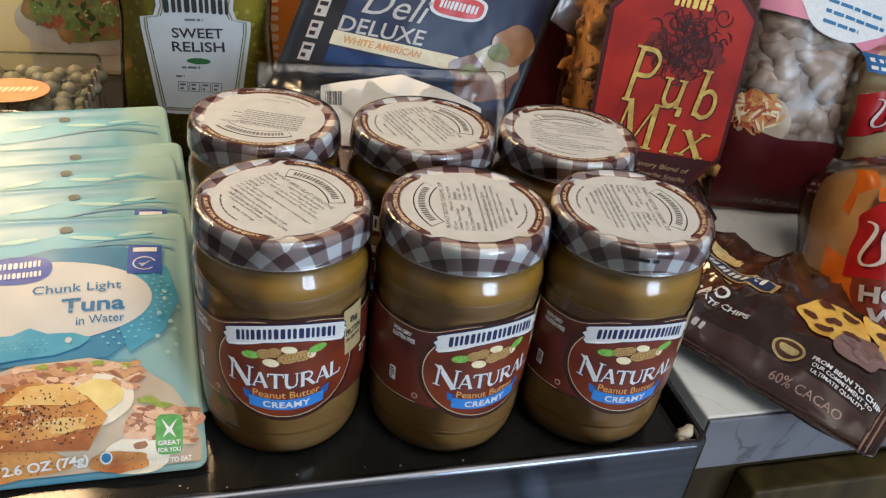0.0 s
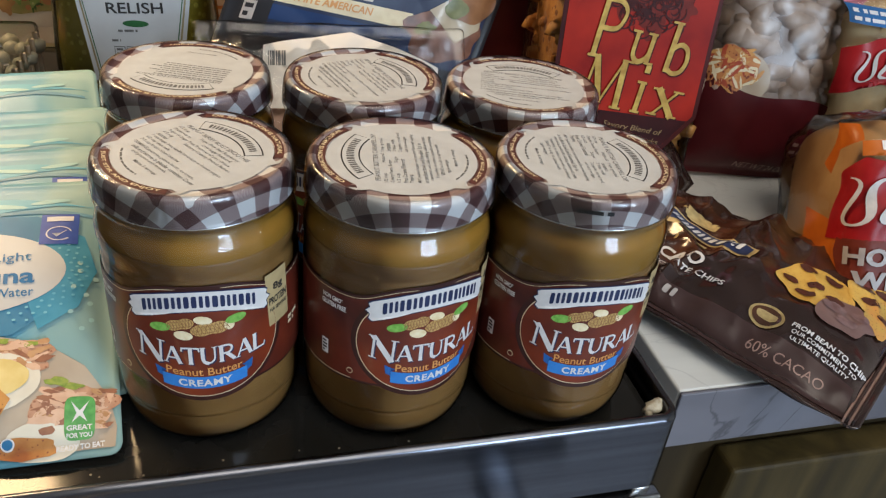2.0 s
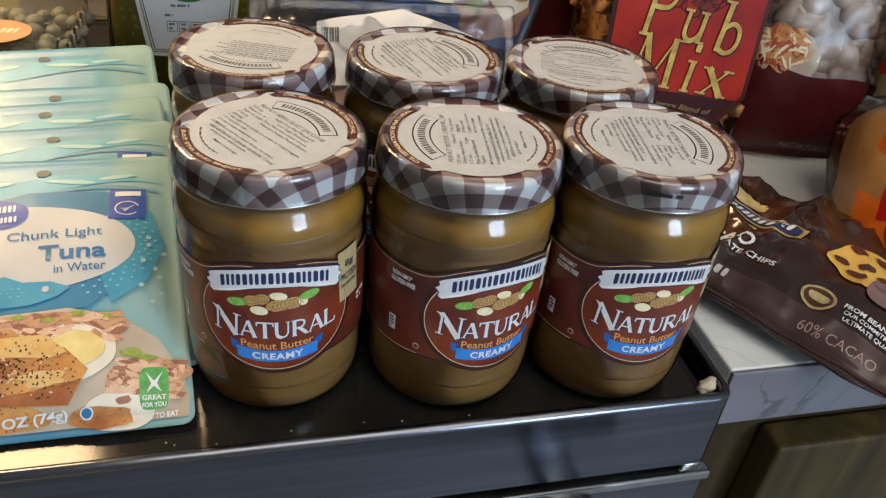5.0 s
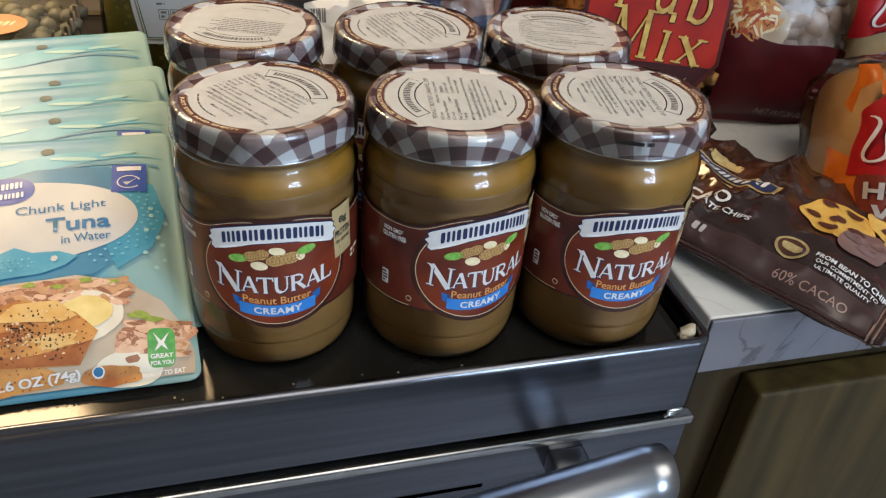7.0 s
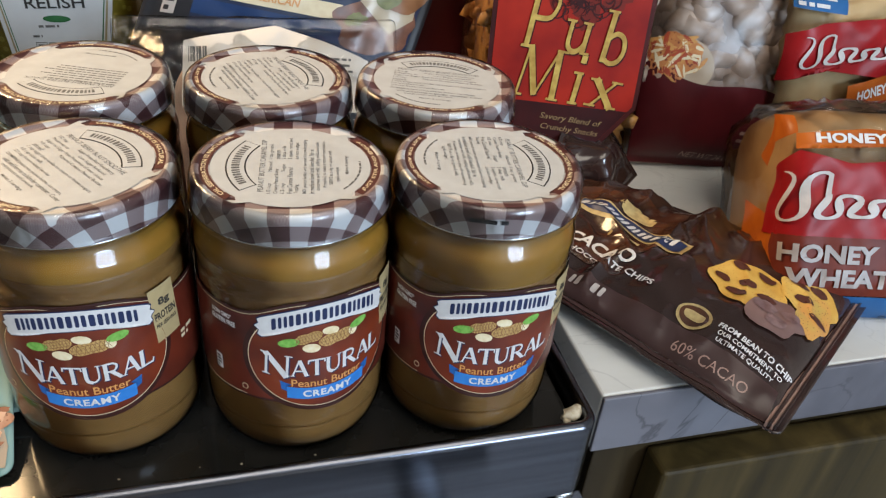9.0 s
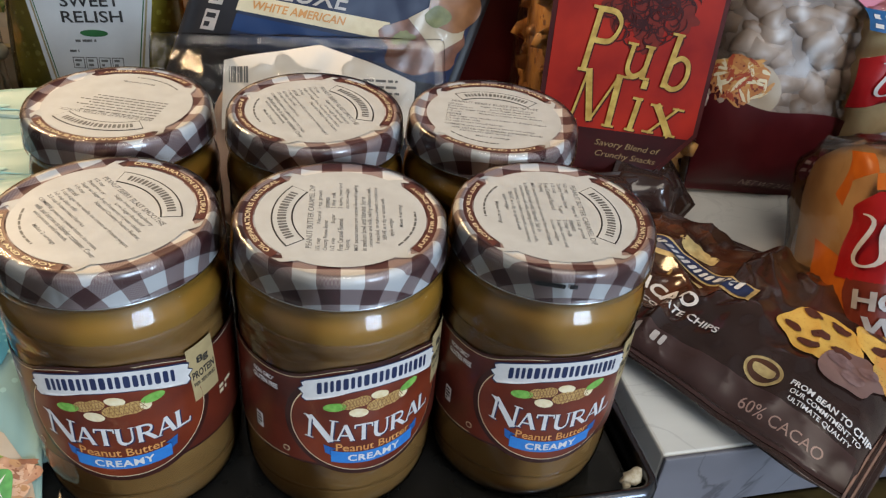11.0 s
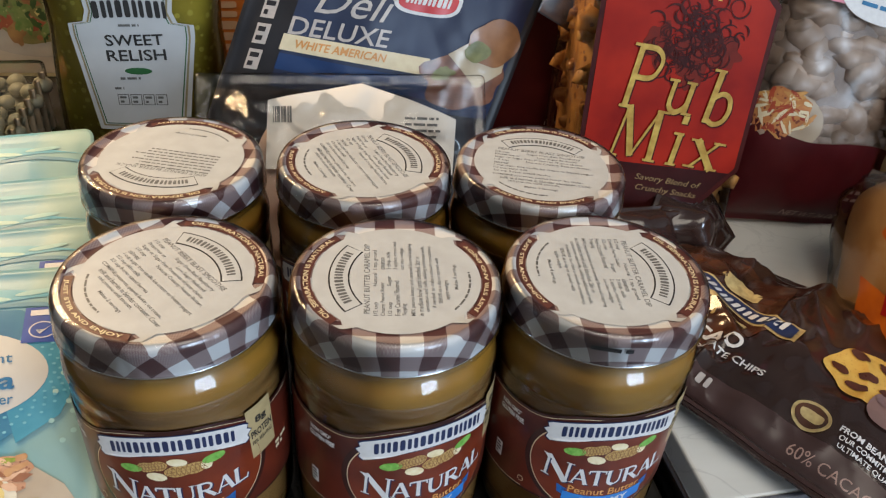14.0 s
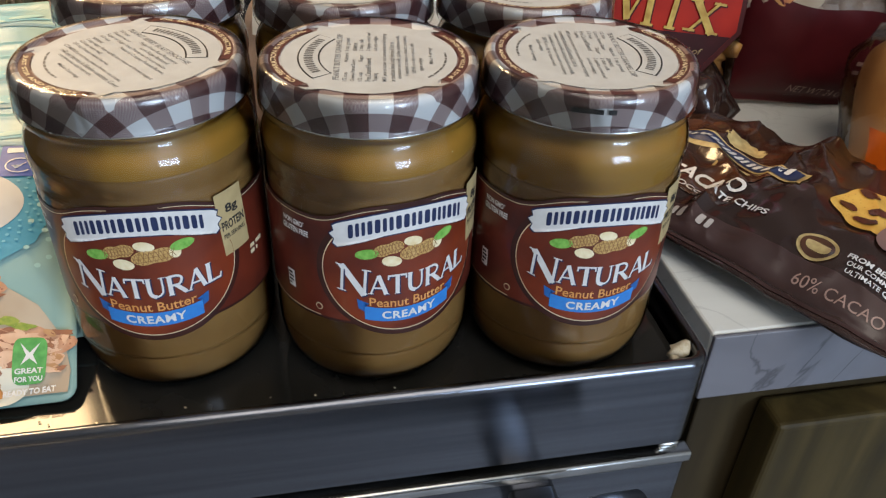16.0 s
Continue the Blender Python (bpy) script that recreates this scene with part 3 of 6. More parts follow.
part("door", box_bm(0.032, 0.50, -0.022, -0.0005, 0.16, 0.850, 0.003, 3), door_wood, cabinet, "paler grained wooden door", smooth=False)

# ---- stove ----
SX0, SX1, SY = -0.54, 0.2215, 0.2655
stove = thing("stove", pose(0, 0, 0), "stainless steel range with a black glass cooktop", "stove")
part("body", box_bm(SX0 + 0.004, SX1 - 0.004, 0.30, 0.90, 0.05, 0.865, 0.003), black_enamel, stove)
part("cooktop", box_bm(SX0 + 0.008, SX1 - 0.008, SY + 0.008, 0.88, 0.888, 0.9035, 0.0006), black_glass, stove, "glossy black glass cooktop", smooth=False)


def rim_bm(x0, x1, y0, y1, z0, z1, width, r, seg=8):
    """A raised frame with rounded corners, its upper edge rounded over."""
    bm = bmesh.new()
    loops = []
    for inset, z in ((0, z0), (0, z1 - 0.0034), (0, z1 - 0.0025), (0.0008, z1 - 0.0008), (0.0025, z1), (width - 0.0015, z1), (width, z1 - 0.001), (width + 0.0012, z1 - 0.0115)):
        ring = []
        rr = max(r - inset, 0.0008)
        for cx, cy, a0 in ((x1 - inset - rr, y0 + inset + rr, -90), (x1 - inset - rr, y1 - inset - rr, 0), (x0 + inset + rr, y1 - inset - rr, 90), (x0 + inset + rr, y0 + inset + rr, 180)):
            for s in range(seg + 1):
                a = radians(a0 + 90 * s / seg)
                ring.append(bm.verts.new((cx + rr * math.cos(a), cy + rr * math.sin(a), z)))
        loops.append(ring)
    for A, B in zip(loops, loops[1:]):
        n = len(A)
        for i in range(n):
            j = (i + 1) % n
            bm.faces.new((A[i], A[j], B[j], B[i]))
    return bm


part("rim", rim_bm(SX0, SX1, SY, 0.89, 0.866, 0.914, 0.005, 0.010), steel, stove, "brushed stainless steel front panel and raised rim")
part("underside", box_bm(SX0 + 0.003, SX1 - 0.003, SY + 0.006, 0.30, 0.862, 0.868, 0.0), dark_gap, stove)
odoor = part("oven_door", box_bm(SX0 + 0.003, SX1 + 0.0015, SY + 0.001, 0.299, 0.20, 0.8560, 0.003, 3), steel, stove, "stainless steel oven door", smooth=False)
part("corner_clip", box_bm(SX1 - 0.013, SX1 - 0.003, SY + 0.003, SY + 0.013, 0.8565, 0.8615, 0.0015), steel_bright, odoor, "small bright metal clip")
part("door_trim", box_bm(SX0 + 0.003, SX1 + 0.0025, SY - 0.001, SY + 0.008, 0.8515, 0.8580, 0.0016, 2), steel_bright, odoor)
for k in range(4):
    for z in (0.826, 0.815):
        part("vent_slot", box_bm(0.020 - k * 0.112, 0.106 - k * 0.112, SY + 0.0010, SY + 0.006, z - 0.0028, z + 0.0028, 0.0012), dark_gap, odoor)


def bowed_bar(x0, x1, y, z, r, bow, n=48, seg=28):
    """A round bar that bows forward in the middle, with rounded ends."""
    V, F = [], []
    for i in range(n + 1):
        t = i / n
        x = x0 + (x1 - x0) * t
        yy = y - bow * (1 - (2 * t - 1) ** 2)
        e = min(t, 1 - t) * (x1 - x0)
        rr = r * (1 - (1 - min(e / 0.0025, 1)) ** 2 * 0.12)
        for k in range(seg):
            a = 2 * math.pi * k / seg
            V.append((x, yy + rr * math.cos(a), z + rr * math.sin(a)))
    for i in range(n):
        for k in range(seg):
            j = (k + 1) % seg
            F.append((i * seg + k, i * seg + j, (i + 1) * seg + j, (i + 1) * seg + k))
    F.append(tuple(range(seg)))
    F.append(tuple(reversed([n * seg + k for k in range(seg)])))
    return V, F


hnd = piece("oven_handle", *bowed_bar(-0.505, 0.181, 0.224, 0.8705, 0.0160, 0.027), handle_steel, odoor, "thick bowed stainless steel handle")
for hx in (-0.47, 0.150):
    part("handle_post", box_bm(hx - 0.011, hx + 0.011, 0.218, SY + 0.003, 0.830, 0.846, 0.003), handle_steel, hnd)
vs, fs = joined([blob((0.2105, 0.2765, 0.9115), 0.0040, (1.2, 0.8, 0.9), 0.3, 4), blob((0.2140, 0.2785, 0.911), 0.0028, (1, 1, 1), 0.3, 9), blob((0.2075, 0.2745, 0.910), 0.002, (1, 1, 1), 0.3, 2)])
tagged(mesh_object("crumb", vs, fs, crumb_mat), "pale dry crumb in the corner of the cooktop rim", "crumb")


# ---- peanut butter jars ----
JR = 0.0398
BODY = smooth_profile([(0.026, 0.0), (0.0320, 0.0010), (0.0366, 0.0050), (0.0390, 0.0120), (0.0396, 0.0180), (0.0396, 0.0200), (0.0398, 0.0225), (0.0398, 0.040), (0.0398, 0.060), (0.0398, 0.0845), (0.0397, 0.0880), (0.0395, 0.0905), (0.0398, 0.0928), (0.0402, 0.0960), (0.0400, 0.1000), (0.0391, 0.1035), (0.0375, 0.1065), (0.0363, 0.1088), (0.0360, 0.1110), (0.0362, 0.1135)], 4)
LID = smooth_profile([(0.0365, 0.0), (0.0388, 0.0002), (0.0393, 0.0012), (0.0388, 0.0024), (0.0386, 0.0045), (0.0385, 0.0095), (0.0383, 0.0128), (0.0376, 0.0150), (0.0364, 0.0160), (0.0355, 0.0160)], 4)
LID_Z = 0.1134


def banner_outline(half, zc, hh, lift):
    """The brand's plaque, arched along the jar with scalloped ends."""
    up, down = [], []
    n = 24
    for i in range(n + 1):
        u = -half + 2 * half * i / n
        zz = zc + lift * (1 - (u / half) ** 2)
        up.append((u, zz + hh))
        down.append((u, zz - hh))
    e0, e1 = zc, zc
    right = [(half + 0.0016, e1 + hh * 0.75), (half + 0.0010, e1 + hh * 0.35), (half + 0.0028, e1), (half + 0.0010, e1 - hh * 0.35), (half + 0.0016, e1 - hh * 0.75)]
    left = [(-x, 2 * zc - y) for x, y in right]
    return up + right + down[::-1] + left


def arched(outline_half, bottom, top_side, rise, spread):
    pts = []
    n = 60
    for i in range(n + 1):
        u = outline_half * (1 - 2 * i / n)
        pts.append((u, top_side + rise * math.exp(-(u / spread) ** 4)))
    low = []
    for i in range(n + 1):
        u = outline_half * (2 * i / n - 1)
        q = 1 - (u / 0.0352) ** 2
        low.append((u, min(bottom, 0.056 - 0.0268 * math.sqrt(q) if q > 0 else bottom)))
    return low + pts


def strip_mesh(name, half, lower, upper, surf, lift, material, parent, n=90, m=6):
    """A printed band between two height curves."""
    V, F = [], []
    for i in range(n + 1):
        u = half[0] + (half[1] - half[0]) * i / n
        a, b = lower(u), upper(u)
        for j in range(m + 1):
            V.append(surf(u, a + (b - a) * j / m, lift))
    for i in range(n):
        for j in range(m):
            k = i * (m + 1) + j
            F.append((k, k + m + 1, k + m + 2, k + 1))
    return piece(name, V, F, material, parent)


RECIPES = {
    "PEANUT BUTTER CARAMEL DIP": (
        ("1/2 cup            Natural", "Creamy Peanut Butter", "1/2 cup            Sugar", "Free Caramel Flavored", "Topping"),
        ("1 tsp. ground", "cinnamon", "2 tbsp. milk", "2 apples, cored and", "cut into wedges"),
        ("MIX peanut butter and caramel flavored topping", "in medium bowl until blended. Stir in", "cinnamon and milk, adding additional milk,", "if needed, to make a smooth consistency.", "SERVE as a dip or spread with", "apple wedges")),
    "PEANUT BERRY BLAST SMOOTHIE": (
        ("1/2 cup            Sugar Free Red Raspberry", "Preserves or            Low Sugar Reduced", "Sugar or Sugar Free Preserves of your choice", "1/3 cup            Natural Creamy Peanut Butter,", "stirred", "1 cup sugar free vanilla ice cream or frozen yogurt", "1/2 cup skim milk", "2/3 cup frozen mixed berries"),
        (),
        ("COMBINE preserves, peanut butter, ice cream,", "milk and berries in blender container. Cover", "and process until smooth.")),
    "APPLE PEANUT BUTTER SNACK": ((), (), ()),
}


def peanut_jar(x, y, label_turn, lid_turn, oil_from, recipe, note):
    jar = thing("peanut_butter_jar", pose(x, y, 0.9036), "glass jar of creamy peanut butter, gingham lid, " + note, "jar", "peanut butter jars")
    vs, fs = lathe([(r - 0.0008, z + 0.0004) for r, z in BODY if z < oil_from], 72)
    piece("peanut_butter", vs, fs, peanut_paste, jar, "tan creamy peanut butter")
    vs, fs = lathe([(r - 0.0010, z) for r, z in BODY if z >= oil_from - 0.002 and z < 0.112], 72)
    piece("oil_layer", vs, fs, peanut_oil, jar, "golden separated peanut oil")
    vs, fs = lathe(BODY, 72, False)
    piece("glass", vs, fs, jar_glass, jar, "clear glass")
    # wrapped label
    wall = round_wall(JR, label_turn)
    s = lambda u, v, l: wall(u, 0.0771 + (v - 0.0706) * (1.124 if v < 0.0706 else 1.0), l)
    H = JR * radians(148)
    low = lambda u: min(0.0345, 0.056 - 0.0268 * math.sqrt(max(0.0, 1 - (u / 0.0352) ** 2))) if abs(u) < 0.0352 else 0.0345
    top = lambda u: 0.0757 + 0.0072 * math.exp(-(u / 0.0255) ** 4)
    lab = strip_mesh("label", (-H, H), low, top, s, 0.0002, label_dark, jar)
    tagged(lab, "dark red printed paper label")
    strip_mesh("label_field", (-H + 0.001, -0.0005), lambda u: low(u) + 0.0012, lambda u: top(u) - 0.0018, s, 0.00032, label_red, lab)
    strip_mesh("label_field", (0.0005, H - 0.001), lambda u: low(u) + 0.0012, lambda u: top(u) - 0.0018, s, 0.00032, label_red, lab)
    strip_mesh("label_line", (-H + 0.003, H - 0.003), lambda u: top(u) - 0.0016, lambda u: top(u) - 0.00135, s, 0.00040, cream_ink, lab, 90, 1)
    strip_mesh("label_line", (-H + 0.003, -0.034), lambda u: low(u) + 0.0012, lambda u: low(u) + 0.00145, s, 0.00040, cream_ink, lab, 40, 1)
    decal("oval_border", ellipse(0, 0.0560, 0.0345, 0.0262, 64), s, 0.00044, label_dark, lab)
    decal("oval_line", ellipse(0, 0.0560, 0.0322, 0.0245, 64), s, 0.00052, cream_ink, lab)
    decal("oval_field", ellipse(0, 0.0560, 0.0318, 0.0241, 64), s, 0.00060, oval_red, lab)
    # peanuts and leaves
    for cx, cz, sx, sz, dg, mt, nm in ((-0.0155, 0.0638, 0.0042, 0.0019, 6, leaf_green, "leaf"), (0.0135, 0.0662, 0.0042, 0.0019, 8, leaf_green, "leaf"), (-0.0078, 0.0655, 0.0055, 0.0028, 12, peanut_shell, "printed_peanut"),
                                      (0.0035, 0.0633, 0.0075, 0.0032, 6, peanut_shell, "printed_peanut"), (0.0010, 0.0672, 0.0035, 0.0018, -10, nut_white, "printed_nut"), (-0.0068, 0.0607, 0.0036, 0.0020, -8, nut_white, "printed_nut"), (0.0108, 0.0640, 0.0020, 0.0022, 0, nut_white, "printed_nut")):
        dz = 0.00066 + 0.00003 * abs(cx) * 100
        o = ellipse(cx, cz, sx, sz, 28)
        if mt is peanut_shell:
            o = [(px, cz + (pz - cz) * (1 - 0.30 * math.exp(-((px - cx) / (sx * 0.35)) ** 2))) for px, pz in o]
        nut = decal(nm, turned(o, cx, cz, dg), s, dz, mt, lab, 0.002)
        if mt is peanut_shell:
            net = []
            for q in range(9):
                e = (q - 4) / 4.6
                hh = sz * math.sqrt(max(0.05, 1 - e * e)) * (1 - 0.30 * math.exp(-(e / 0.35) ** 2)) * 0.92
                for tilt in (-0.10, 0.10):
                    vs2, fs2 = ribbon([(cx + sx * (e - tilt), cz - hh), (cx + sx * (e + tilt), cz + hh)], [0.00022, 0.00022])
                    net.append(turned([vs2[0], vs2[1], vs2[3], vs2[2]], cx, cz, dg))
            for e in (-0.45, 0.0, 0.45):
                net.append(turned(rect(cx - sx * 0.85, cx + sx * 0.85, cz + e * sz - 0.0001, cz + e * sz + 0.0001), cx, cz, dg))
            tagged(decals("shell_net", net, s, dz + 0.00003, shell_line, nut, 0.003), kind="stuff")
    # brand plaque
    decal("plaque_border", banner_outline(0.0262, 0.0706, 0.0051, 0.0055), s, 0.00074, navy_ink, lab, 0.003)
    decal("plaque", banner_outline(0.0257, 0.0706, 0.0046, 0.0055), s, 0.00082, white_ink, lab, 0.003)
    bs = lambda u, v, l: s(u, v + 0.0055 * (1 - (u / 0.0262) ** 2), l)
    blocks(bs, 0, 0.0706, 0.0435, 0.0056, 9, navy_ink, lab, 0.00092, gap=0.2)
    # words
    ns = lambda u, v, l: s(u, v + 0.0022 * (u / 0.028) ** 2, l)
    for dx, mt, lf in ((0.0005, navy_ink, 0.00072), (0.0, white_ink, 0.00080)):
        serif_write("N", ns, -0.0208 + dx, 0.0522 - dx, 0.0125, 0.0118, mt, lab, lf, -4, 1.12)
        serif_write("ATURAL", ns, 0.0050 + dx, 0.0512 - dx, 0.0410, 0.0084, mt, lab, lf, 0, 1.12)
    ps = lambda u, v, l: s(u, v + 0.0016 * (u / 0.018) ** 2, l)
    write("Peanut Butter", ps, 0.0, 0.0436, 0.0300, 0.0036, orange_ink, lab, 0.00074, bold=0.01)
    cs = lambda u, v, l: s(u, v + 0.0020 * (u / 0.018) ** 2, l)
    decal("flavour_band", rect(-0.0168, 0.0168, 0.0356, 0.0412), cs, 0.00070, blue_ink, lab, 0.003)
    for q in (-1, 1):
        decal("ribbon_tail", [(q * 0.0168, 0.0412), (q * 0.0168, 0.0372), (q * 0.0140, 0.0380), (q * 0.0190, 0.0395), (q * 0.0196, 0.0435), (q * 0.0150, 0.0425)][:: q], cs, 0.00066, blue_deep, lab, 0.003)
    write("CREAMY", cs, 0.0, 0.0384, 0.0210, 0.0033, white_ink, lab, 0.00084, bold=0.03, spacing=1.1)
    # side prints
    write("NON GMO*", s, -0.0440, 0.0702, 0.0105, 0.0022, white_ink, lab, 0.00050, bold=0.03)
    write("GLUTEN FREE", s, -0.0435, 0.0672, 0.0125, 0.0022, white_ink, lab, 0.00050, bold=0.03)
    decal("calorie_panel", rect(-0.0495, -0.0458, 0.0425, 0.0495), s, 0.00050, white_ink, lab, 0.003)
    bars(s, -0.04765, 0.0460, 0.0028, 4, 0.0015, 0.0009, black_ink, lab, 0.0006, words=False)
    decal("mark_ring", ellipse(-0.0345, 0.0395, 0.0014, 0.0014, 20), s, 0.00050, cream_ink, lab, 0.002)
    decal("mark_disc", ellipse(-0.0345, 0.0395, 0.0011, 0.0011, 20), s, 0.00056, label_red, lab, 0.002)
    st = decal("protein_sticker", turned(rect(0.0275, 0.0395, 0.0560, 0.0805), 0.0335, 0.068, 4), s, 0.00060, sticker_tan, lab, 0.003)
    write("8g", s, 0.0335, 0.0728, 0.0056, 0.0046, black_ink, st, 0.0007, 4, bold=0.03)
    write("PROTEIN", s, 0.0336, 0.0672, 0.0104, 0.0034, black_ink, st, 0.0007, 4, bold=0.03)
    write("PER SERVING", s, 0.0337, 0.0632, 0.0100, 0.0018, black_ink, st, 0.0007, 4, bold=0.02)
    bars(s, 0.0455, 0.0520, 0.010, 2, 0.0024, 0.0015, cream_ink, lab, 0.0005, seed=4)
    decal("nutrition_panel", rect(0.058, 0.088, 0.0375, 0.0730), s, 0.0005, label_dark, lab, 0.004)
    bars(s, 0.073, 0.0555, 0.026, 12, 0.0027, 0.0012, white_ink, lab, 0.0006, seed=6)
    # lid
    lid = piece("lid", *lathe(LID, 88, False), lid_cloth, jar, "metal lid printed with brown and white gingham")
    lid.matrix_local = pose(0, 0, LID_Z, 0, 0, lid_turn) @ Matrix.Diagonal((1, 1, 0.82, 1))
    t = flat_up(0.0152)
    vs, fs = lathe([(0.0001, 0.0150), (0.0312, 0.0150), (0.0338, 0.0152), (0.0356, 0.0159)], 72, False)
    piece("lid_panel", vs, fs, lid_cloth, lid)
    decal("paper_disc", ellipse(0, 0, 0.0308, 0.0308, 72), t, 0.0002, lid_paper, lid, 0.006)
    vs, fs = lathe([(0.0388, 0.0000), (0.0394, 0.0005), (0.0394, 0.0011), (0.0388, 0.0015)], 72, False)
    piece("rolled_edge", vs, fs, lid_metal, lid, "bare silver rolled edge")
    if recipe == "PEANUT BUTTER CARAMEL DIP" and oil_from < 0.095:
        bars(round_wall(0.0388, -lid_turn - 14), 0, 0.0100, 0.019, 1, 0.003, 0.0022, black_ink, lid, 0.0004, seed=2, name="stamped_code")
    # brown arcs with their wording, beyond the paper disc
    for mid, wds, inw in ((90, "OIL SEPARATION IS NATURAL", False), (-90, "JUST STIR AND ENJOY", True)):
        V, F = [], []
        span = 48 if not inw else 40
        for i in range(41):
            a = radians(mid - span + 2 * span * i / 40)
            for r in (0.0313, 0.0349):
                V.append((r * math.cos(a), r * math.sin(a), 0.0156))
        F = [(2 * i, 2 * i + 1, 2 * i + 3, 2 * i + 2) for i in range(40)]
        piece("rim_band", V, F, lid_brown, lid)
        write(wds, arc_text(0.0331, 0.0156, mid, inw), 0, 0, 0.050 if not inw else 0.042, 0.0019, cream_ink, lid, 0.0003, bold=0.02)
    # pale fishtails where the arcs end
    for mid, span in ((90, 48), (-90, 40)):
        for q in (-1, 1):
            V, F = [], []
            for i in range(9):
                r, f = 0.0304 + 0.00055 * i, i / 8
                e0 = span + 1.0 + 5.0 * (1 - abs(2 * f - 1))
                e1 = span + 15 - 8 * f
                V += [(r * math.cos(radians(mid + q * e)), r * math.sin(radians(mid + q * e)), 0.01545 + 0.0003 * f) for e in (e0, e1)]
            F = [(2 * i, 2 * i + 1, 2 * i + 3, 2 * i + 2) for i in range(8)]
            piece("fishtail", V, F, lid_paper, lid)
    # brand arch and recipe on the disc
    for inset, mt, lf in ((0.0, black_ink, 0.0003), (0.0006, lid_paper, 0.0004)):
        V, F = [], []
        for i in range(25):
            a = radians(90 + (36 - inset * 900) * (1 - 2 * i / 24))
            for r in (0.0258 + inset, 0.0335 - inset):
                V.append((r * math.cos(a), -0.0085 + r * math.sin(a), 0.0152 + lf))
        F = [(2 * i, 2 * i + 2, 2 * i + 3, 2 * i + 1) for i in range(24)]
        piece("brand_arch", V, F, mt, lid)
    bsf = lambda u, v, l: ((0.0297 + v) * math.sin(u / 0.0297), -0.0085 + (0.0297 + v) * math.cos(u / 0.0297), 0.0152 + l)
    blocks(bsf, 0, 0, 0.0305, 0.0032, 9, grey_ink, lid, 0.0005, gap=0.2)
    write(recipe, t, 0, 0.0110, 0.0405, 0.0021, grey_ink, lid, 0.0003, bold=0.0)
    left, right, below = RECIPES[recipe]
    across = 0.00092

    def small(text, x0, z):
        w = min(len(text) * across, 0.0455)
        write(text, t, x0 + w / 2, z, w, 0.0019, grey_ink, lid, 0.0003, bold=0.006, name="fine_print")
    for k, text in enumerate(left):
        small(text, -0.0215, 0.0078 - 0.0025 * k)
    for k, text in enumerate(right):
        small(text, 0.0045, 0.0078 - 0.0025 * k)
    z0 = 0.0078 - 0.0025 * len(left) - 0.0006
    for k, text in enumerate(below):
        small(text, -0.0215 + (0.0022 * max(0, k - 1) if right else 0.0035 * k), z0 - 0.0025 * k)
    if not left:
        bars(t, 0.0, 0.0020, 0.040, 7, 0.0024, 0.0008, grey_ink, lid, 0.0003, seed=8)
    small("Makes 4 servings" if right else "Makes 2 servings", -0.0070, -0.0215)
    bars(arc_text(0.0268, 0.0152, -90, True), 0, 0, 0.040, 1, 0.002, 0.0008, grey_ink, lid, 0.0003, seed=11)
    # clear tamper band shrunk over the lid and shoulder
    prof = smooth_profile([(0.0352, 0.1273), (0.0374, 0.1268), (0.0388, 0.1245), (0.0393, 0.1205), (0.0398, 0.1150), (0.0399, 0.1128), (0.0388, 0.1105)], 4)
    vs, fs = lathe(prof[::-1], 96, False)
    vs = [(px * (1 + 0.004 * noise.noise((px * 130 + x * 50, py * 130, pz * 60))), py * (1 + 0.004 * noise.noise((px * 130, py * 130 + y * 50, pz * 60 + 7))), pz) for px, py, pz in vs]
    piece("tamper_band", vs, fs, film, jar, "crinkled clear plastic tamper band")
    return jar


DIP, BERRY, APPLE = "PEANUT BUTTER CARAMEL DIP", "PEANUT BERRY BLAST SMOOTHIE", "APPLE PEANUT BUTTER SNACK"
for a in ((0.0055, 0.3290, -2, -56, 0.0985, BERRY, "beside tuna pouches"), (0.0869, 0.3188, 13, 83, 0.0985, DIP, "front row"), (0.1666, 0.3130, -1, -98, 0.0895, DIP, "deep oil layer"),
          (0.0018, 0.4141, 20, -200, 0.098, APPLE, "back row"), (0.0853, 0.4045, -35, -73, 0.098, BERRY, "back row"), (0.1650, 0.3938, 30, -18, 0.098, BERRY, "back row")):
    peanut_jar(*a)


# ---- tuna pouches ----
pouch_pale = mat("pouch_pale", (0.38, 0.56, 0.50), (0.27, 0.48, 0.49), 18, 0.45)
pouch_sky = mat("pouch_sky", (0.11, 0.38, 0.50), (0.20, 0.46, 0.54), 40, 0.45)
pouch_wave = mat("pouch_wave", (0.075, 0.31, 0.44), (0.12, 0.37, 0.47), 25, 0.45)
pouch_teal = mat("pouch_teal", (0.025, 0.14, 0.26), (0.04, 0.20, 0.33), 40, 0.45)
pouch_white = mat("pouch_white", (0.52, 0.51, 0.48), (0.47, 0.46, 0.44), 40, 0.45)
fish_blue = mat("fish_blue", (0.04, 0.24, 0.36), (0.07, 0.30, 0.42), 80, 0.45)
steel_ink = mat("steel_ink", (0.02, 0.13, 0.28), (0.03, 0.16, 0.32), 200, 0.4)
brand_blue = mat("brand_blue", (0.02, 0.06, 0.30), (0.03, 0.08, 0.36), 200, 0.45)
plate_white = mat("plate_white", (0.50, 0.43, 0.34), (0.38, 0.30, 0.22), 25, 0.35, coat=0.2)
salmon_print = speckled("salmon_print", (0.60, 0.31, 0.09), (0.30, 0.095, 0.028), (0.22, 0.07, 0.03), 420, 60, 0.20)
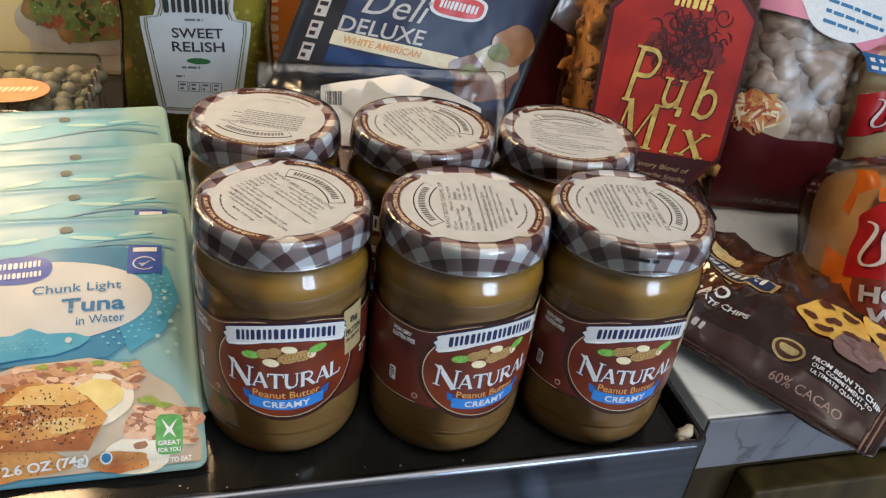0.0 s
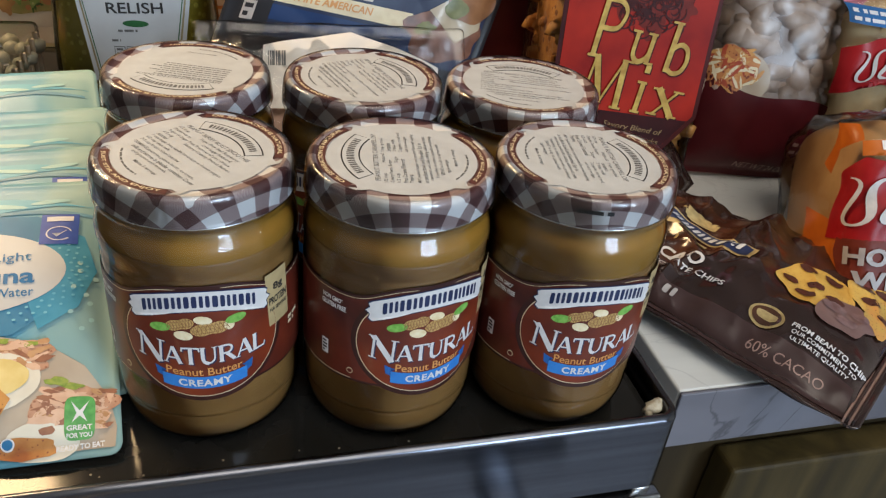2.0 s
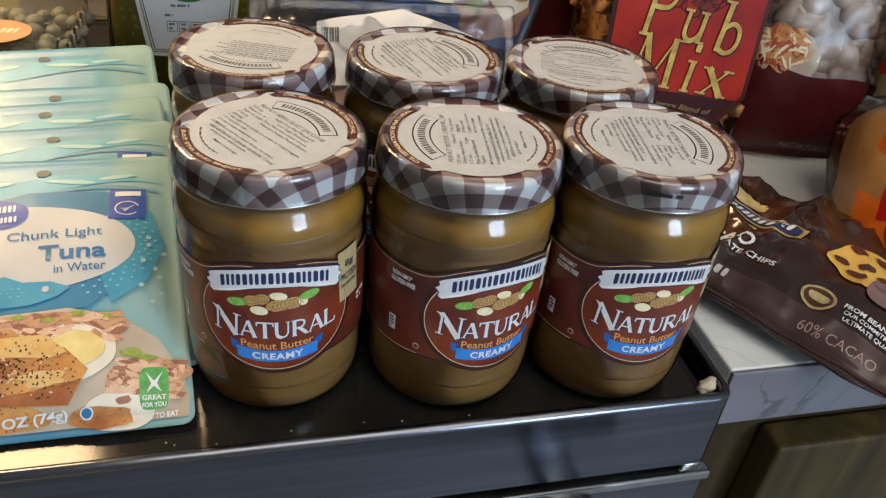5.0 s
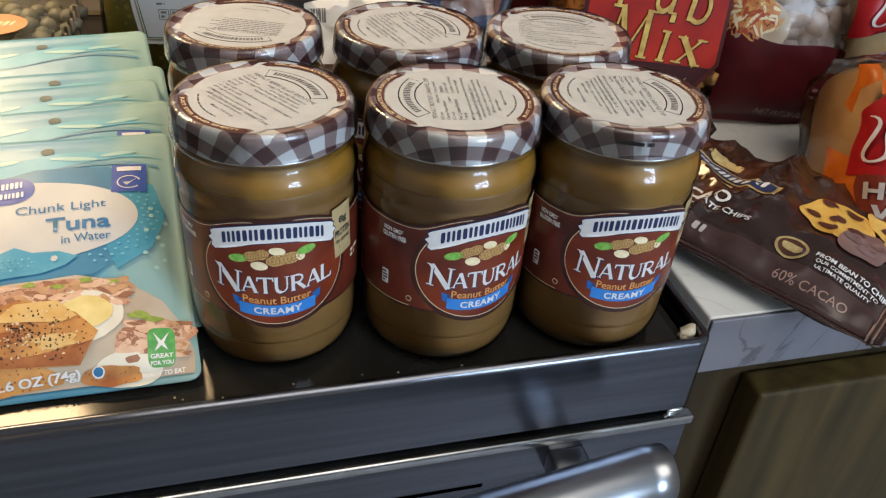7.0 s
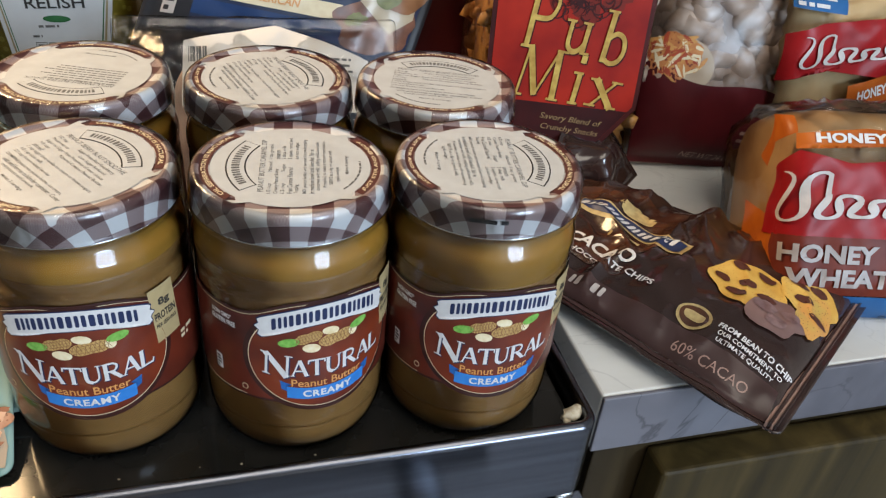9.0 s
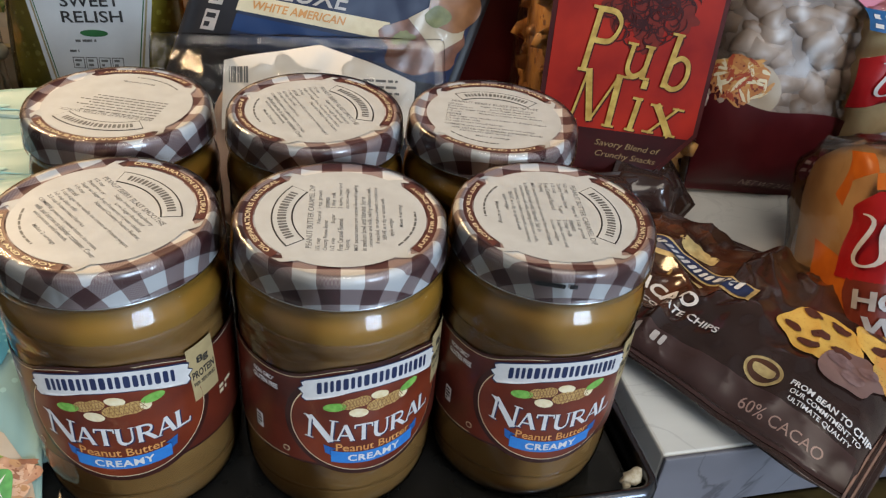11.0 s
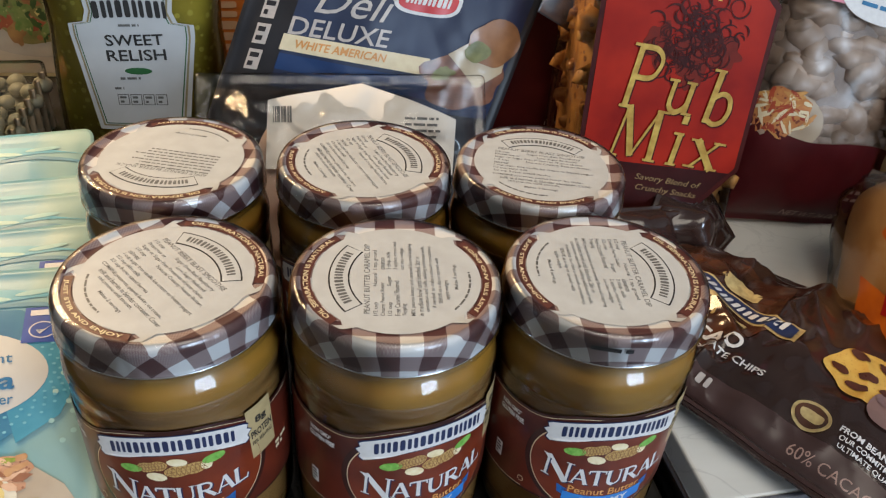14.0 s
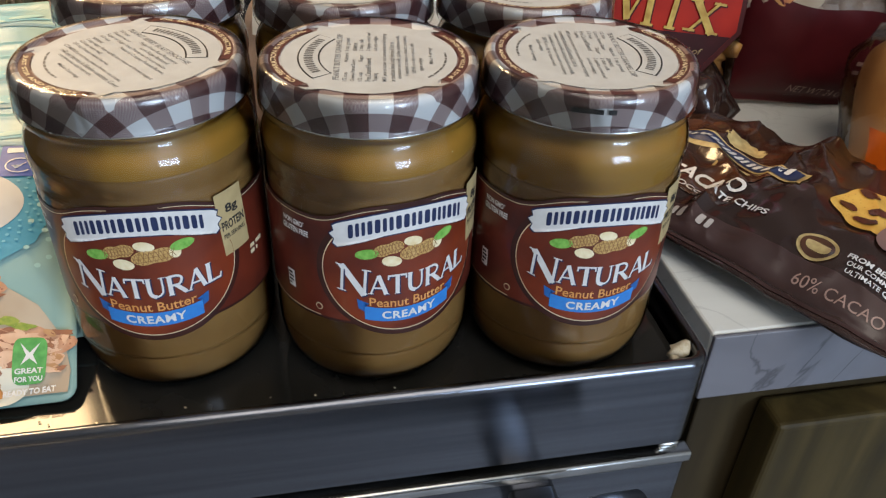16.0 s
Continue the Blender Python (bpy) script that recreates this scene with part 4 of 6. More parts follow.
salmon_pale = mat("salmon_pale", (0.66, 0.46, 0.19), (0.58, 0.34, 0.11), 90, 0.35, coat=0.2)
salmon_deep = mat("salmon_deep", (0.26, 0.075, 0.022), (0.36, 0.13, 0.04), 110, 0.35, coat=0.2)
pepper_print = mat("pepper_print", (0.025, 0.012, 0.010), (0.05, 0.02, 0.015), 400, 0.4)
sesame_print = mat("sesame_print", (0.66, 0.52, 0.34), (0.58, 0.44, 0.26), 400, 0.4)
egg_white = mat("egg_white", (0.70, 0.66, 0.55), (0.62, 0.58, 0.48), 60, 0.35, coat=0.2)
egg_yolk = mat("egg_yolk", (0.70, 0.58, 0.26), (0.62, 0.48, 0.18), 100, 0.35, coat=0.2)
chunk_print = speckled("chunk_print", (0.56, 0.32, 0.20), (0.40, 0.20, 0.12), (0.28, 0.12, 0.07), 520, 260, 0.25)
chunk_pale = mat("chunk_pale", (0.66, 0.44, 0.31), (0.58, 0.36, 0.24), 200, 0.4)
chunk_dark = mat("chunk_dark", (0.30, 0.13, 0.07), (0.24, 0.10, 0.06), 200, 0.4)
cookie_tone = mat("flake_tan", (0.52, 0.30, 0.15), (0.42, 0.22, 0.10), 200, 0.4)
herb_print = mat("herb_print", (0.30, 0.34, 0.06), (0.18, 0.26, 0.04), 500, 0.4)


def pouch_printing(name):
    """Printed film that shades from pale through blue to pale green across its width."""
    m = bpy.data.materials.new(name)
    n, l, p = nodes_of(m)
    tc = n.new("ShaderNodeTexCoord")
    sp = n.new("ShaderNodeSeparateXYZ")
    l.new(tc.outputs["Object"], sp.inputs[0])
    no = n.new("ShaderNodeTexNoise")
    no.inputs["Scale"].default_value, no.inputs["Detail"].default_value = 16, 3
    l.new(tc.outputs["Object"], no.inputs["Vector"])
    a = n.new("ShaderNodeMath")
    a.operation = "MULTIPLY_ADD"
    a.inputs[1].default_value, a.inputs[2].default_value = 7.6, 0.30
    l.new(sp.outputs[0], a.inputs[0])
    b = n.new("ShaderNodeMath")
    b.operation = "MULTIPLY_ADD"
    b.inputs[1].default_value = 0.42
    l.new(no.outputs["Fac"], b.inputs[0])
    l.new(a.outputs[0], b.inputs[2])
    r = ramp_node(n, [(0.05, (0.21, 0.34, 0.39)), (0.30, (0.11, 0.30, 0.40)), (0.50, (0.065, 0.25, 0.39)), (0.70, (0.105, 0.30, 0.40)), (0.80, (0.20, 0.36, 0.38)), (1.0, (0.26, 0.39, 0.35))])
    l.new(b.outputs[0], r.inputs[0])
    l.new(r.outputs[0], p.inputs["Base Color"])
    p.inputs["Roughness"].default_value = 0.4
    return m


pouch_film = pouch_printing("pouch_film")
wave_grey = mat("wave_grey", (0.10, 0.24, 0.33), (0.14, 0.30, 0.38), 60, 0.45)
hole_dark = mat("hole_dark", (0.05, 0.075, 0.07), (0.10, 0.15, 0.14), 200, 0.5)
TUNA_W, TUNA_H, TUNA_T = 0.132, 0.150, 0.15


def tuna_top(p, s):
    """The printed head of a pouch: hang hole, waves and the pale corner."""
    strip_mesh("wave", (-0.060, 0.052), lambda u: 0.1265 + 0.006 * math.sin(u * 45), lambda u: 0.1345 + 0.004 * math.sin(u * 60 + 1), s, 0.0003, pouch_wave, p, 40, 2)
    strip_mesh("wave", (-0.040, 0.050), lambda u: 0.1235 + 0.004 * math.sin(u * 50 + 0.4), lambda u: 0.1250 + 0.005 * math.sin(u * 52 + 0.3), s, 0.0004, wave_grey, p, 40, 2)
    for cx, cz, w in ((0.030, 0.1355, 0.009), (0.008, 0.1330, 0.012), (-0.028, 0.1330, 0.010)):
        fish = [(px, pz + 0.12 * (px - cx)) for px, pz in ellipse(cx, cz, w, w * 0.16, 24)] if w < 0.011 else turned(ellipse(cx, cz, w, w * 0.13, 24), cx, cz, -5)
        decal("printed_fish", fish, s, 0.0005, pouch_pale, p, 0.003)
    decal("hang_hole", ellipse(-0.0053, 0.1400, 0.0033, 0.0028, 24), s, 0.0006, hole_dark, p, 0.002, label="punched hang hole")


def seal_mark(p, s, cx, cz):
    m = decal("eco_mark", rect(cx - 0.0085, cx + 0.0085, cz - 0.0095, cz + 0.0095), s, 0.0008, brand_blue, p, 0.004)
    decal("mark_word", rect(cx - 0.0060, cx + 0.0060, cz + 0.0048, cz + 0.0078), s, 0.0010, white_ink, m, 0.003)
    V, F = [], []
    for k in range(25):
        a = radians(20 + 300 * k / 24)
        for r in (0.0052, 0.0059):
            V.append(s(cx + r * math.cos(a), cz - 0.003 + r * 0.75 * math.sin(a), 0.0010))
    piece("mark_swirl", V, [(2 * k, 2 * k + 1, 2 * k + 3, 2 * k + 2) for k in range(24)], white_ink, m)
    decal("mark_tick", [(cx - 0.003, cz - 0.003), (cx - 0.001, cz - 0.0052), (cx + 0.004, cz - 0.0005), (cx - 0.001, cz - 0.0040)], s, 0.0010, white_ink, m, 0.003)


def tuna_front(p, s):
    flat = s
    s = lambda u, v, l: flat(u, v, l * 1.3 + 0.0003)
    decal("wave_field", [(-0.064, 0.040), (-0.03, 0.056), (0.02, 0.058), (0.040, 0.074), (0.0475, 0.095), (0.043, 0.115), (0.025, 0.1255), (-0.01, 0.126), (-0.064, 0.112)], s, 0.0004, pouch_teal, p, centre=(-0.01, 0.085))
    decal("scale_arc", [(0.030, 0.060), (0.046, 0.072), (0.053, 0.092), (0.047, 0.112), (0.030, 0.120), (0.02, 0.09)], s, 0.00045, fish_blue, p)
    decal("name_field", ellipse(-0.010, 0.0920, 0.050, 0.0245, 56), s, 0.0006, pouch_white, p)
    dots = [ellipse(0.048 + 0.005 * math.sin(k * 2.3), 0.060 + 0.0045 * k, 0.0012, 0.0012, 12) for k in range(9)]
    tagged(decals("bubble_print", dots, s, 0.0007, pouch_pale, p, 0.002), kind="stuff")
    scal = []
    for r in range(4):
        for k in range(11):
            a = radians(-58 + 9.5 * k + 4.7 * (r % 2))
            scal.append(ellipse(-0.010 + (0.0525 + r * 0.0022) * math.cos(a), 0.092 + (0.027 + r * 0.0022) * math.sin(a), 0.0008, 0.0006, 8))
    tagged(decals("scale_dots", scal, s, 0.0007, pouch_sky, p, 0.002), kind="stuff")
    m = decal("brand_oval", ellipse(-0.026, 0.1125, 0.0170, 0.0092, 36, power=2.3), s, 0.0008, brand_blue, p)
    blocks(s, -0.026, 0.1155, 0.022, 0.0042, 5, white_ink, m, 0.0010, 3)
    blocks(s, -0.024, 0.1090, 0.020, 0.0036, 5, white_ink, m, 0.0010, 3)
    seal_mark(p, s, 0.0357, 0.1165)
    write("Chunk Light", s, 0.0040, 0.0985, 0.0420, 0.0066, steel_ink, p, 0.0009, 2, bold=0.005)
    write("Tuna", s, 0.0122, 0.0885, 0.0300, 0.0085, steel_ink, p, 0.0009, 1, bold=0.022)
    write("in Water", s, 0.0160, 0.0795, 0.0225, 0.0048, steel_ink, p, 0.0009, 3, bold=0.005)
    f = decal("fish_body", [(-0.064, 0.0625), (-0.03, 0.0585), (-0.004, 0.0610), (0.0070, 0.0645), (0.0125, 0.0690), (0.004, 0.0725), (-0.008, 0.0728), (-0.016, 0.0765), (-0.024, 0.0730), (-0.064, 0.0745)], s, 0.0008, fish_blue, p)
    vees = [[(x, z), (x + 0.0008, z - 0.0010), (x + 0.0016, z), (x + 0.0008, z - 0.0004)] for r, z in enumerate((0.0700, 0.0680, 0.0660, 0.0640)) for x in [(-0.046 + 0.003 * k + 0.0015 * (r % 2)) for k in range(13)]]
    tagged(decals("fish_scales", vees, s, 0.0010, pouch_sky, f, 0.002), kind="stuff")
    decal("fish_eye", ellipse(0.002, 0.0685, 0.0016, 0.0016, 16), s, 0.0010, pouch_white, f, 0.002)
    # the plate of food
    pl = decal("plate", [(-0.064, 0.003), (0.063, 0.003), (0.0635, 0.012), (0.060, 0.026), (0.050, 0.041), (0.034, 0.052), (0.012, 0.058), (-0.02, 0.056), (-0.045, 0.048), (-0.063, 0.036)], s, 0.0009, plate_white, p, centre=(0.0, 0.024))
    decal("tuna_salad", ellipse(0.006, 0.0470, 0.032, 0.0100, 40, 0.16, 3), s, 0.0011, chunk_print, pl)
    rq = random.Random(17)
    for mt, num in ((chunk_pale, 60), (chunk_dark, 44), (cookie_tone, 30)):
        o = []
        for k in range(num):
            cx, cz = (rq.uniform(-0.022, 0.034), rq.uniform(0.040, 0.0545)) if k % 2 else (rq.uniform(0.034, 0.060), rq.uniform(0.012, 0.030))
            o.append(turned(ellipse(cx, cz, rq.uniform(0.002, 0.0052), rq.uniform(0.0008, 0.0018), 12, 0.25, k), cx, cz, rq.uniform(-40, 40)))
        tagged(decals("tuna_flake", o, s, 0.00125, mt, pl, 0.003), kind="stuff")
    tagged(decals("garnish", [ellipse(-0.008 + 0.012 * k, 0.0545 - 0.002 * (k % 2), 0.0032, 0.0013, 12, 0.3, k) for k in range(4)] + [ellipse(0.040, 0.0335, 0.005, 0.0018, 14, 0.3, 6), ellipse(0.046, 0.0310, 0.004, 0.0014, 14, 0.3, 8)], s, 0.0013, herb_print, pl, 0.002), kind="stuff")
    decal("tuna_salad", ellipse(0.0455, 0.0225, 0.0165, 0.0095, 36, 0.16, 5), s, 0.0011, chunk_print, pl)
    decal("egg_half", ellipse(0.0145, 0.0360, 0.0185, 0.0135, 36, 0.05, 1), s, 0.0012, egg_white, pl)
    decal("egg_half", ellipse(0.0345, 0.0080, 0.0150, 0.0085, 30, 0.05, 2), s, 0.0012, egg_white, pl)
    decal("egg_yolk", ellipse(0.0165, 0.0375, 0.0120, 0.0085, 30, 0.06, 1), s, 0.0014, egg_yolk, pl)
    decal("salmon_slice", [(-0.045, 0.020), (-0.030, 0.041), (-0.012, 0.047), (0.012, 0.038), (0.022, 0.027), (0.014, 0.012), (-0.01, 0.0135), (-0.030, 0.015)], s, 0.0015, salmon_print, pl, centre=(-0.008, 0.027))
    decal("salmon_slice", ellipse(-0.025, 0.0085, 0.030, 0.0065, 30, 0.12, 7), s, 0.0013, salmon_print, pl)
    decal("salmon_slice", ellipse(0.0270, 0.0055, 0.0125, 0.0045, 24, 0.15, 9), s, 0.0016, salmon_print, pl)
    decal("salmon_sheen", [(-0.024, 0.036), (-0.014, 0.0445), (0.004, 0.0450), (0.013, 0.036), (0.006, 0.0335), (-0.008, 0.0350)], s, 0.0017, salmon_pale, pl)
    decal("salmon_sheen", ellipse(0.0040, 0.0250, 0.0085, 0.0035, 24, 0.3, 3), s, 0.0017, salmon_pale, pl)
    decal("salmon_edge", [(-0.044, 0.021), (-0.031, 0.0155), (-0.010, 0.0138), (0.0135, 0.0124), (0.0195, 0.0230), (0.008, 0.0195), (-0.012, 0.0185), (-0.030, 0.0215)], s, 0.0017, salmon_deep, pl)
    decal("salmon_edge", ellipse(-0.020, 0.0280, 0.0100, 0.0028, 24, 0.35, 4), s, 0.0017, salmon_deep, pl)
    for mt, num, big in ((pepper_print, 170, 0.00055), (sesame_print, 60, 0.0006)):
        o = []
        for k in range(num):
            cx = max(-0.036, min(0.016, rq.gauss(-0.010, 0.0125)))
            cz = max(0.0160, min(0.0420, rq.gauss(0.0290, 0.0065)))
            o.append(turned(ellipse(cx, cz, big * rq.uniform(0.6, 1.4), big * rq.uniform(0.4, 0.9), 8), cx, cz, rq.uniform(0, 180)))
        tagged(decals("seasoning", o, s, 0.0019, mt, pl, 0.003), kind="stuff")
    g = decal("badge", ellipse(0.0490, 0.0165, 0.0060, 0.0095, 32, power=5), s, 0.0016, green_ink, pl, 0.004)
    decal("badge_shape", [(0.0455, 0.0238), (0.0490, 0.0195), (0.0525, 0.0238), (0.0502, 0.0185), (0.0520, 0.0145), (0.0490, 0.0172), (0.0460, 0.0145), (0.0478, 0.0185)], s, 0.0018, white_ink, g, 0.003)
    write("GREAT", s, 0.0490, 0.0122, 0.0100, 0.0022, white_ink, g, 0.0018, 0, bold=0.03)
    write("FOR YOU", s, 0.0490, 0.0090, 0.0100, 0.0020, white_ink, g, 0.0018, 0, bold=0.03)
    write("READY TO EAT", s, 0.0495, 0.0043, 0.0190, 0.0026, white_ink, pl, 0.0019, 1, bold=0.04)
    write("2.6 OZ (74g)", s, -0.0040, 0.0068, 0.0360, 0.0050, white_ink, pl, 0.0020, 3, bold=0.03)
    write("NET WT", s, -0.0340, 0.0050, 0.0200, 0.0048, white_ink, pl, 0.0020, 3, bold=0.03)
    decal("kosher_ring", ellipse(0.0215, 0.0080, 0.0027, 0.0025, 20), s, 0.0019, white_ink, pl, 0.003)
    decal("kosher_disc", ellipse(0.0215, 0.0080, 0.0021, 0.0019, 20), s, 0.0020, steel_ink, pl, 0.003)


for k, (x, y, z, lean, turn) in enumerate(((-0.1035, 0.2925, 0.9062, -68.0, -2), (-0.104, 0.3240, 0.9110, -68.0, -2.5), (-0.108, 0.3485, 0.9135, -68.0, -1), (-0.1095, 0.3660, 0.9150, -68.0, -3), (-0.1165, 0.4040, 0.9215, -67.5, -1.5))):
    hang = pose(0.05, 0, 0.14, 0, -2.2 if k == 0 else -5.0, 0) @ pose(-0.05, 0, -0.14)
    pch = thing("tuna_pouch", pose(x, y, z, lean, 0, turn) @ hang, "light blue foil pouch of tuna, " + ("foremost in the fanned row" if k == 0 else "fanned behind another pouch"), "food pouch", "tuna pouches")
    surf = pouch_shape(TUNA_W, TUNA_H, 0.0070, 0.0016, 0.006, 0.0008, k + 1, low=0.3, taper=TUNA_T)
    piece("pouch", *pouch_mesh(TUNA_W, TUNA_H, surf, 48, 56, 0.006, TUNA_T), pouch_film, pch)
    tuna_top(pch, surf)
    if k == 0:
        tuna_front(pch, surf)
    elif k == 1:
        seal_mark(pch, surf, 0.0357, 0.1165)


# ---- chocolate chip bag on the countertop ----
choc_foil = mat("choc_foil", (0.020, 0.010, 0.009), (0.036, 0.018, 0.015), 25, 0.20, bump=0.8, bump_scale=70, coat=0.6)
choc_warm = mat("choc_warm", (0.085, 0.032, 0.016), (0.026, 0.012, 0.009), 40, 0.20, bump=0.7, bump_scale=60, coat=0.5)
choc_side = mat("choc_side", (0.065, 0.036, 0.034), (0.045, 0.024, 0.022), 40, 0.3, bump=0.3, bump_scale=60)
cookie_print = speckled("cookie_print", (0.66, 0.42, 0.10), (0.52, 0.28, 0.05), (0.45, 0.24, 0.05), 700, 90, 0.2)
cookie_orange = speckled("cookie_orange", (0.62, 0.27, 0.07), (0.50, 0.34, 0.08), (0.30, 0.13, 0.04), 600, 120, 0.22)
mauve_light = mat("mauve_light", (0.24, 0.16, 0.16), (0.12, 0.07, 0.07), 200, 0.3, coat=0.2)
chip_print = mat("chip_print", (0.055, 0.018, 0.012), (0.09, 0.03, 0.02), 400, 0.3, coat=0.2)
mauve_print = mat("mauve_print", (0.14, 0.08, 0.075), (0.20, 0.125, 0.115), 60, 0.3, coat=0.2)
seal_gold = mat("seal_gold", (0.50, 0.38, 0.17), (0.36, 0.26, 0.11), 300, 0.4)
fold_pale = mat("fold_pale", (0.50, 0.45, 0.42), (0.42, 0.38, 0.36), 200, 0.4)
fold_pink = mat("fold_pink", (0.40, 0.26, 0.22), (0.30, 0.19, 0.16), 200, 0.45)
bag = thing("chocolate_chip_bag", pose(0.2414, 0.3229, 0.9175, -90, 0, -55) @ Matrix.Diagonal((1.045, 1, 1.075, 1)), "glossy dark brown bag of chocolate chips lying on the countertop", "snack bag")
full_bag = pouch_shape(0.192, 0.158, 0.0160, 0.0095, 0.006, 0.0040, 21, low=0.0, edge=4.5)


def crease(x, y, z):
    """Sharp folds of stiff film: 1 on a fold, 0 between."""
    return (1 - min(1.0, abs(noise.noise((x, y, z))) * 2.6)) ** 2


def cs(u, v, l, side=-1):
    """The filled bag: flat and taut over the cookie, slumped and crumpled towards its gathered end."""
    x, y, z = full_bag(u, v, l, side)
    k = 1 - 0.26 * min(1.0, max(0.0, (0.07 - u) / 0.155))
    slack = min(1.0, max(0.0, (0.020 - u) / 0.045))
    border = min(1.0, max(0.0, min(v - 0.004, 0.154 - v, 0.094 - abs(u)) / 0.012))
    far = min(1.0, max(0.0, (v - 0.07) / 0.05))
    fold = 0.0075 * slack * crease(u * 22 + v * 9, v * 17 - u * 8, 3.1) + 0.0030 * (0.3 + 0.7 * max(slack, far)) * crease(u * 48, v * 44 + u * 20, 7.7)
    ridge = 0.0050 * math.exp(-((u - 0.012 + 0.25 * (v - 0.09)) / 0.007) ** 2) * min(1.0, max(0.0, (v - 0.055) / 0.05))
    sag = 0.0065 * slack
    if side < 0:
        y -= border * (fold + ridge - sag)
    return (x, y, 0.052 + (z - 0.052) * k)


piece("bag", *pouch_mesh(0.192, 0.158, cs, 150, 124, 0.004), choc_foil, bag)
decal("warm_panel", [(-0.088, 0.030), (-0.02, 0.030), (-0.005, 0.07), (-0.010, 0.130), (-0.05, 0.136), (-0.088, 0.136)], cs, 0.0004, choc_warm, bag, 0.002)
decal("side_panel", [(-0.090, 0.003), (0.088, 0.003), (0.086, 0.020), (-0.090, 0.022)], cs, 0.0004, choc_side, bag, 0.002)
write("60% CACAO", cs, 0.0545, 0.0110, 0.0400, 0.0048, fold_pink, bag, 0.0009, 0, bold=0.0)
blocks(cs, -0.040, 0.0150, 0.062, 0.0070, 5, fold_pale, bag, 0.0012, 0, gap=1.1)
lowp = lambda u, v, l: cs(u - 0.002, v - 0.012, l)
decal("brand_border", [(-0.086, 0.092), (-0.02, 0.086), (0.0115, 0.0780), (0.0115, 0.0958), (-0.02, 0.105), (-0.086, 0.112)], lowp, 0.0006, seal_gold, bag, 0.002)
bm_mark = decal("brand_plate", [(-0.084, 0.094), (-0.02, 0.088), (0.009, 0.0805), (0.009, 0.0940), (-0.02, 0.103), (-0.084, 0.110)], lowp, 0.0010, navy_ink, bag, 0.002)
blocks(lowp, -0.036, 0.0960, 0.080, 0.0088, 10, white_ink, bm_mark, 0.0016, -8, gap=0.3)
decal("crest", ellipse(-0.030, 0.117, 0.012, 0.008, 24, 0.1, 3), lowp, 0.0007, seal_gold, bag)
write("CACAO", lowp, -0.0290, 0.0640, 0.0440, 0.0100, white_ink, bag, 0.0008, -9, bold=0.03)
write("CHOCOLATE CHIPS", lowp, -0.0190, 0.0510, 0.0580, 0.0048, white_ink, bag, 0.0008, -4, bold=0.02)
bars(lowp, -0.012, 0.0765, 0.040, 1, 0.004, 0.0035, seal_gold, bag, 0.0008, -8, seed=3)
decal("seal_print", ellipse(0.0352, 0.0300, 0.0090, 0.0090, 32), cs, 0.0007, seal_gold, bag)
decal("seal_core", ellipse(0.0352, 0.0300, 0.0074, 0.0074, 32), cs, 0.0009, choc_warm, bag)
decal("seal_bean", ellipse(0.0352, 0.0300, 0.0060, 0.0036, 24, 0.1, 2), cs, 0.0011, seal_gold, bag)
hi = lambda u, v, l: cs(u + 0.003, v - 0.016, l)
ck = decal("cookie", ellipse(0.0420, 0.0890, 0.0200, 0.0180, 44, 0.09, 4), hi, 0.0008, cookie_print, bag, 0.002)
decal("cookie", ellipse(0.0690, 0.1080, 0.0155, 0.0150, 36, 0.12, 8), hi, 0.0011, cookie_print, bag, 0.002)
decal("chip_print", ellipse(0.0620, 0.0770, 0.0140, 0.0140, 36, 0.14, 5), hi, 0.0012, mauve_print, bag, 0.002)
decal("cookie", ellipse(0.0770, 0.0950, 0.0090, 0.0160, 30, 0.16, 6), hi, 0.0013, cookie_orange, bag, 0.002)
for cx, cz, w in ((0.056, 0.0790, 0.0060), (0.064, 0.0720, 0.0055), (0.069, 0.0810, 0.0050)):
    decal("chip", ellipse(cx, cz, w, w * 0.75, 20, 0.12, cx * 900), hi, 0.0016, mauve_light, bag, 0.002)
chips = [turned(ellipse(x, z, 0.0050, 0.0028, 16, 0.15, k), x, z, (17 * k) % 40 - 20) for k, (x, z) in enumerate(((0.030, 0.0850), (0.034, 0.0990), (0.0420, 0.0880), (0.048, 0.1010), (0.0540, 0.0850), (0.0620, 0.1120), (0.0720, 0.1150), (0.0680, 0.1020), (0.079, 0.0940), (0.040, 0.0780)))]
for o in chips:
    decal("chip", o, hi, 0.0015, chip_print, ck, 0.003)
write("FROM BEAN TO CHIP", cs, 0.0680, 0.0310, 0.0400, 0.0038, white_ink, bag, 0.0016, -1, bold=0.025)
write("OUR COMMITMENT TO", cs, 0.0670, 0.0262, 0.0350, 0.0028, white_ink, bag, 0.0016, -1, bold=0.015)
write("ULTIMATE QUALITY", cs, 0.0660, 0.0220, 0.0310, 0.0028, white_ink, bag, 0.0016, -1, bold=0.015)
# every other fold is pink: the lit ridges of the crimp, put into colour
for k in range(4):
    z0 = 0.004 - k * 0.0022
    part("seal_fold", box_bm(0.0880 + k * 0.0014, 0.0892 + k * 0.0014, -0.0030 - 0.0008 * (k % 2), 0.0022, 0.001, 0.158, 0.0003), fold_pink if k % 2 == 0 else choc_foil, bag, "crimped end fold", smooth=False)
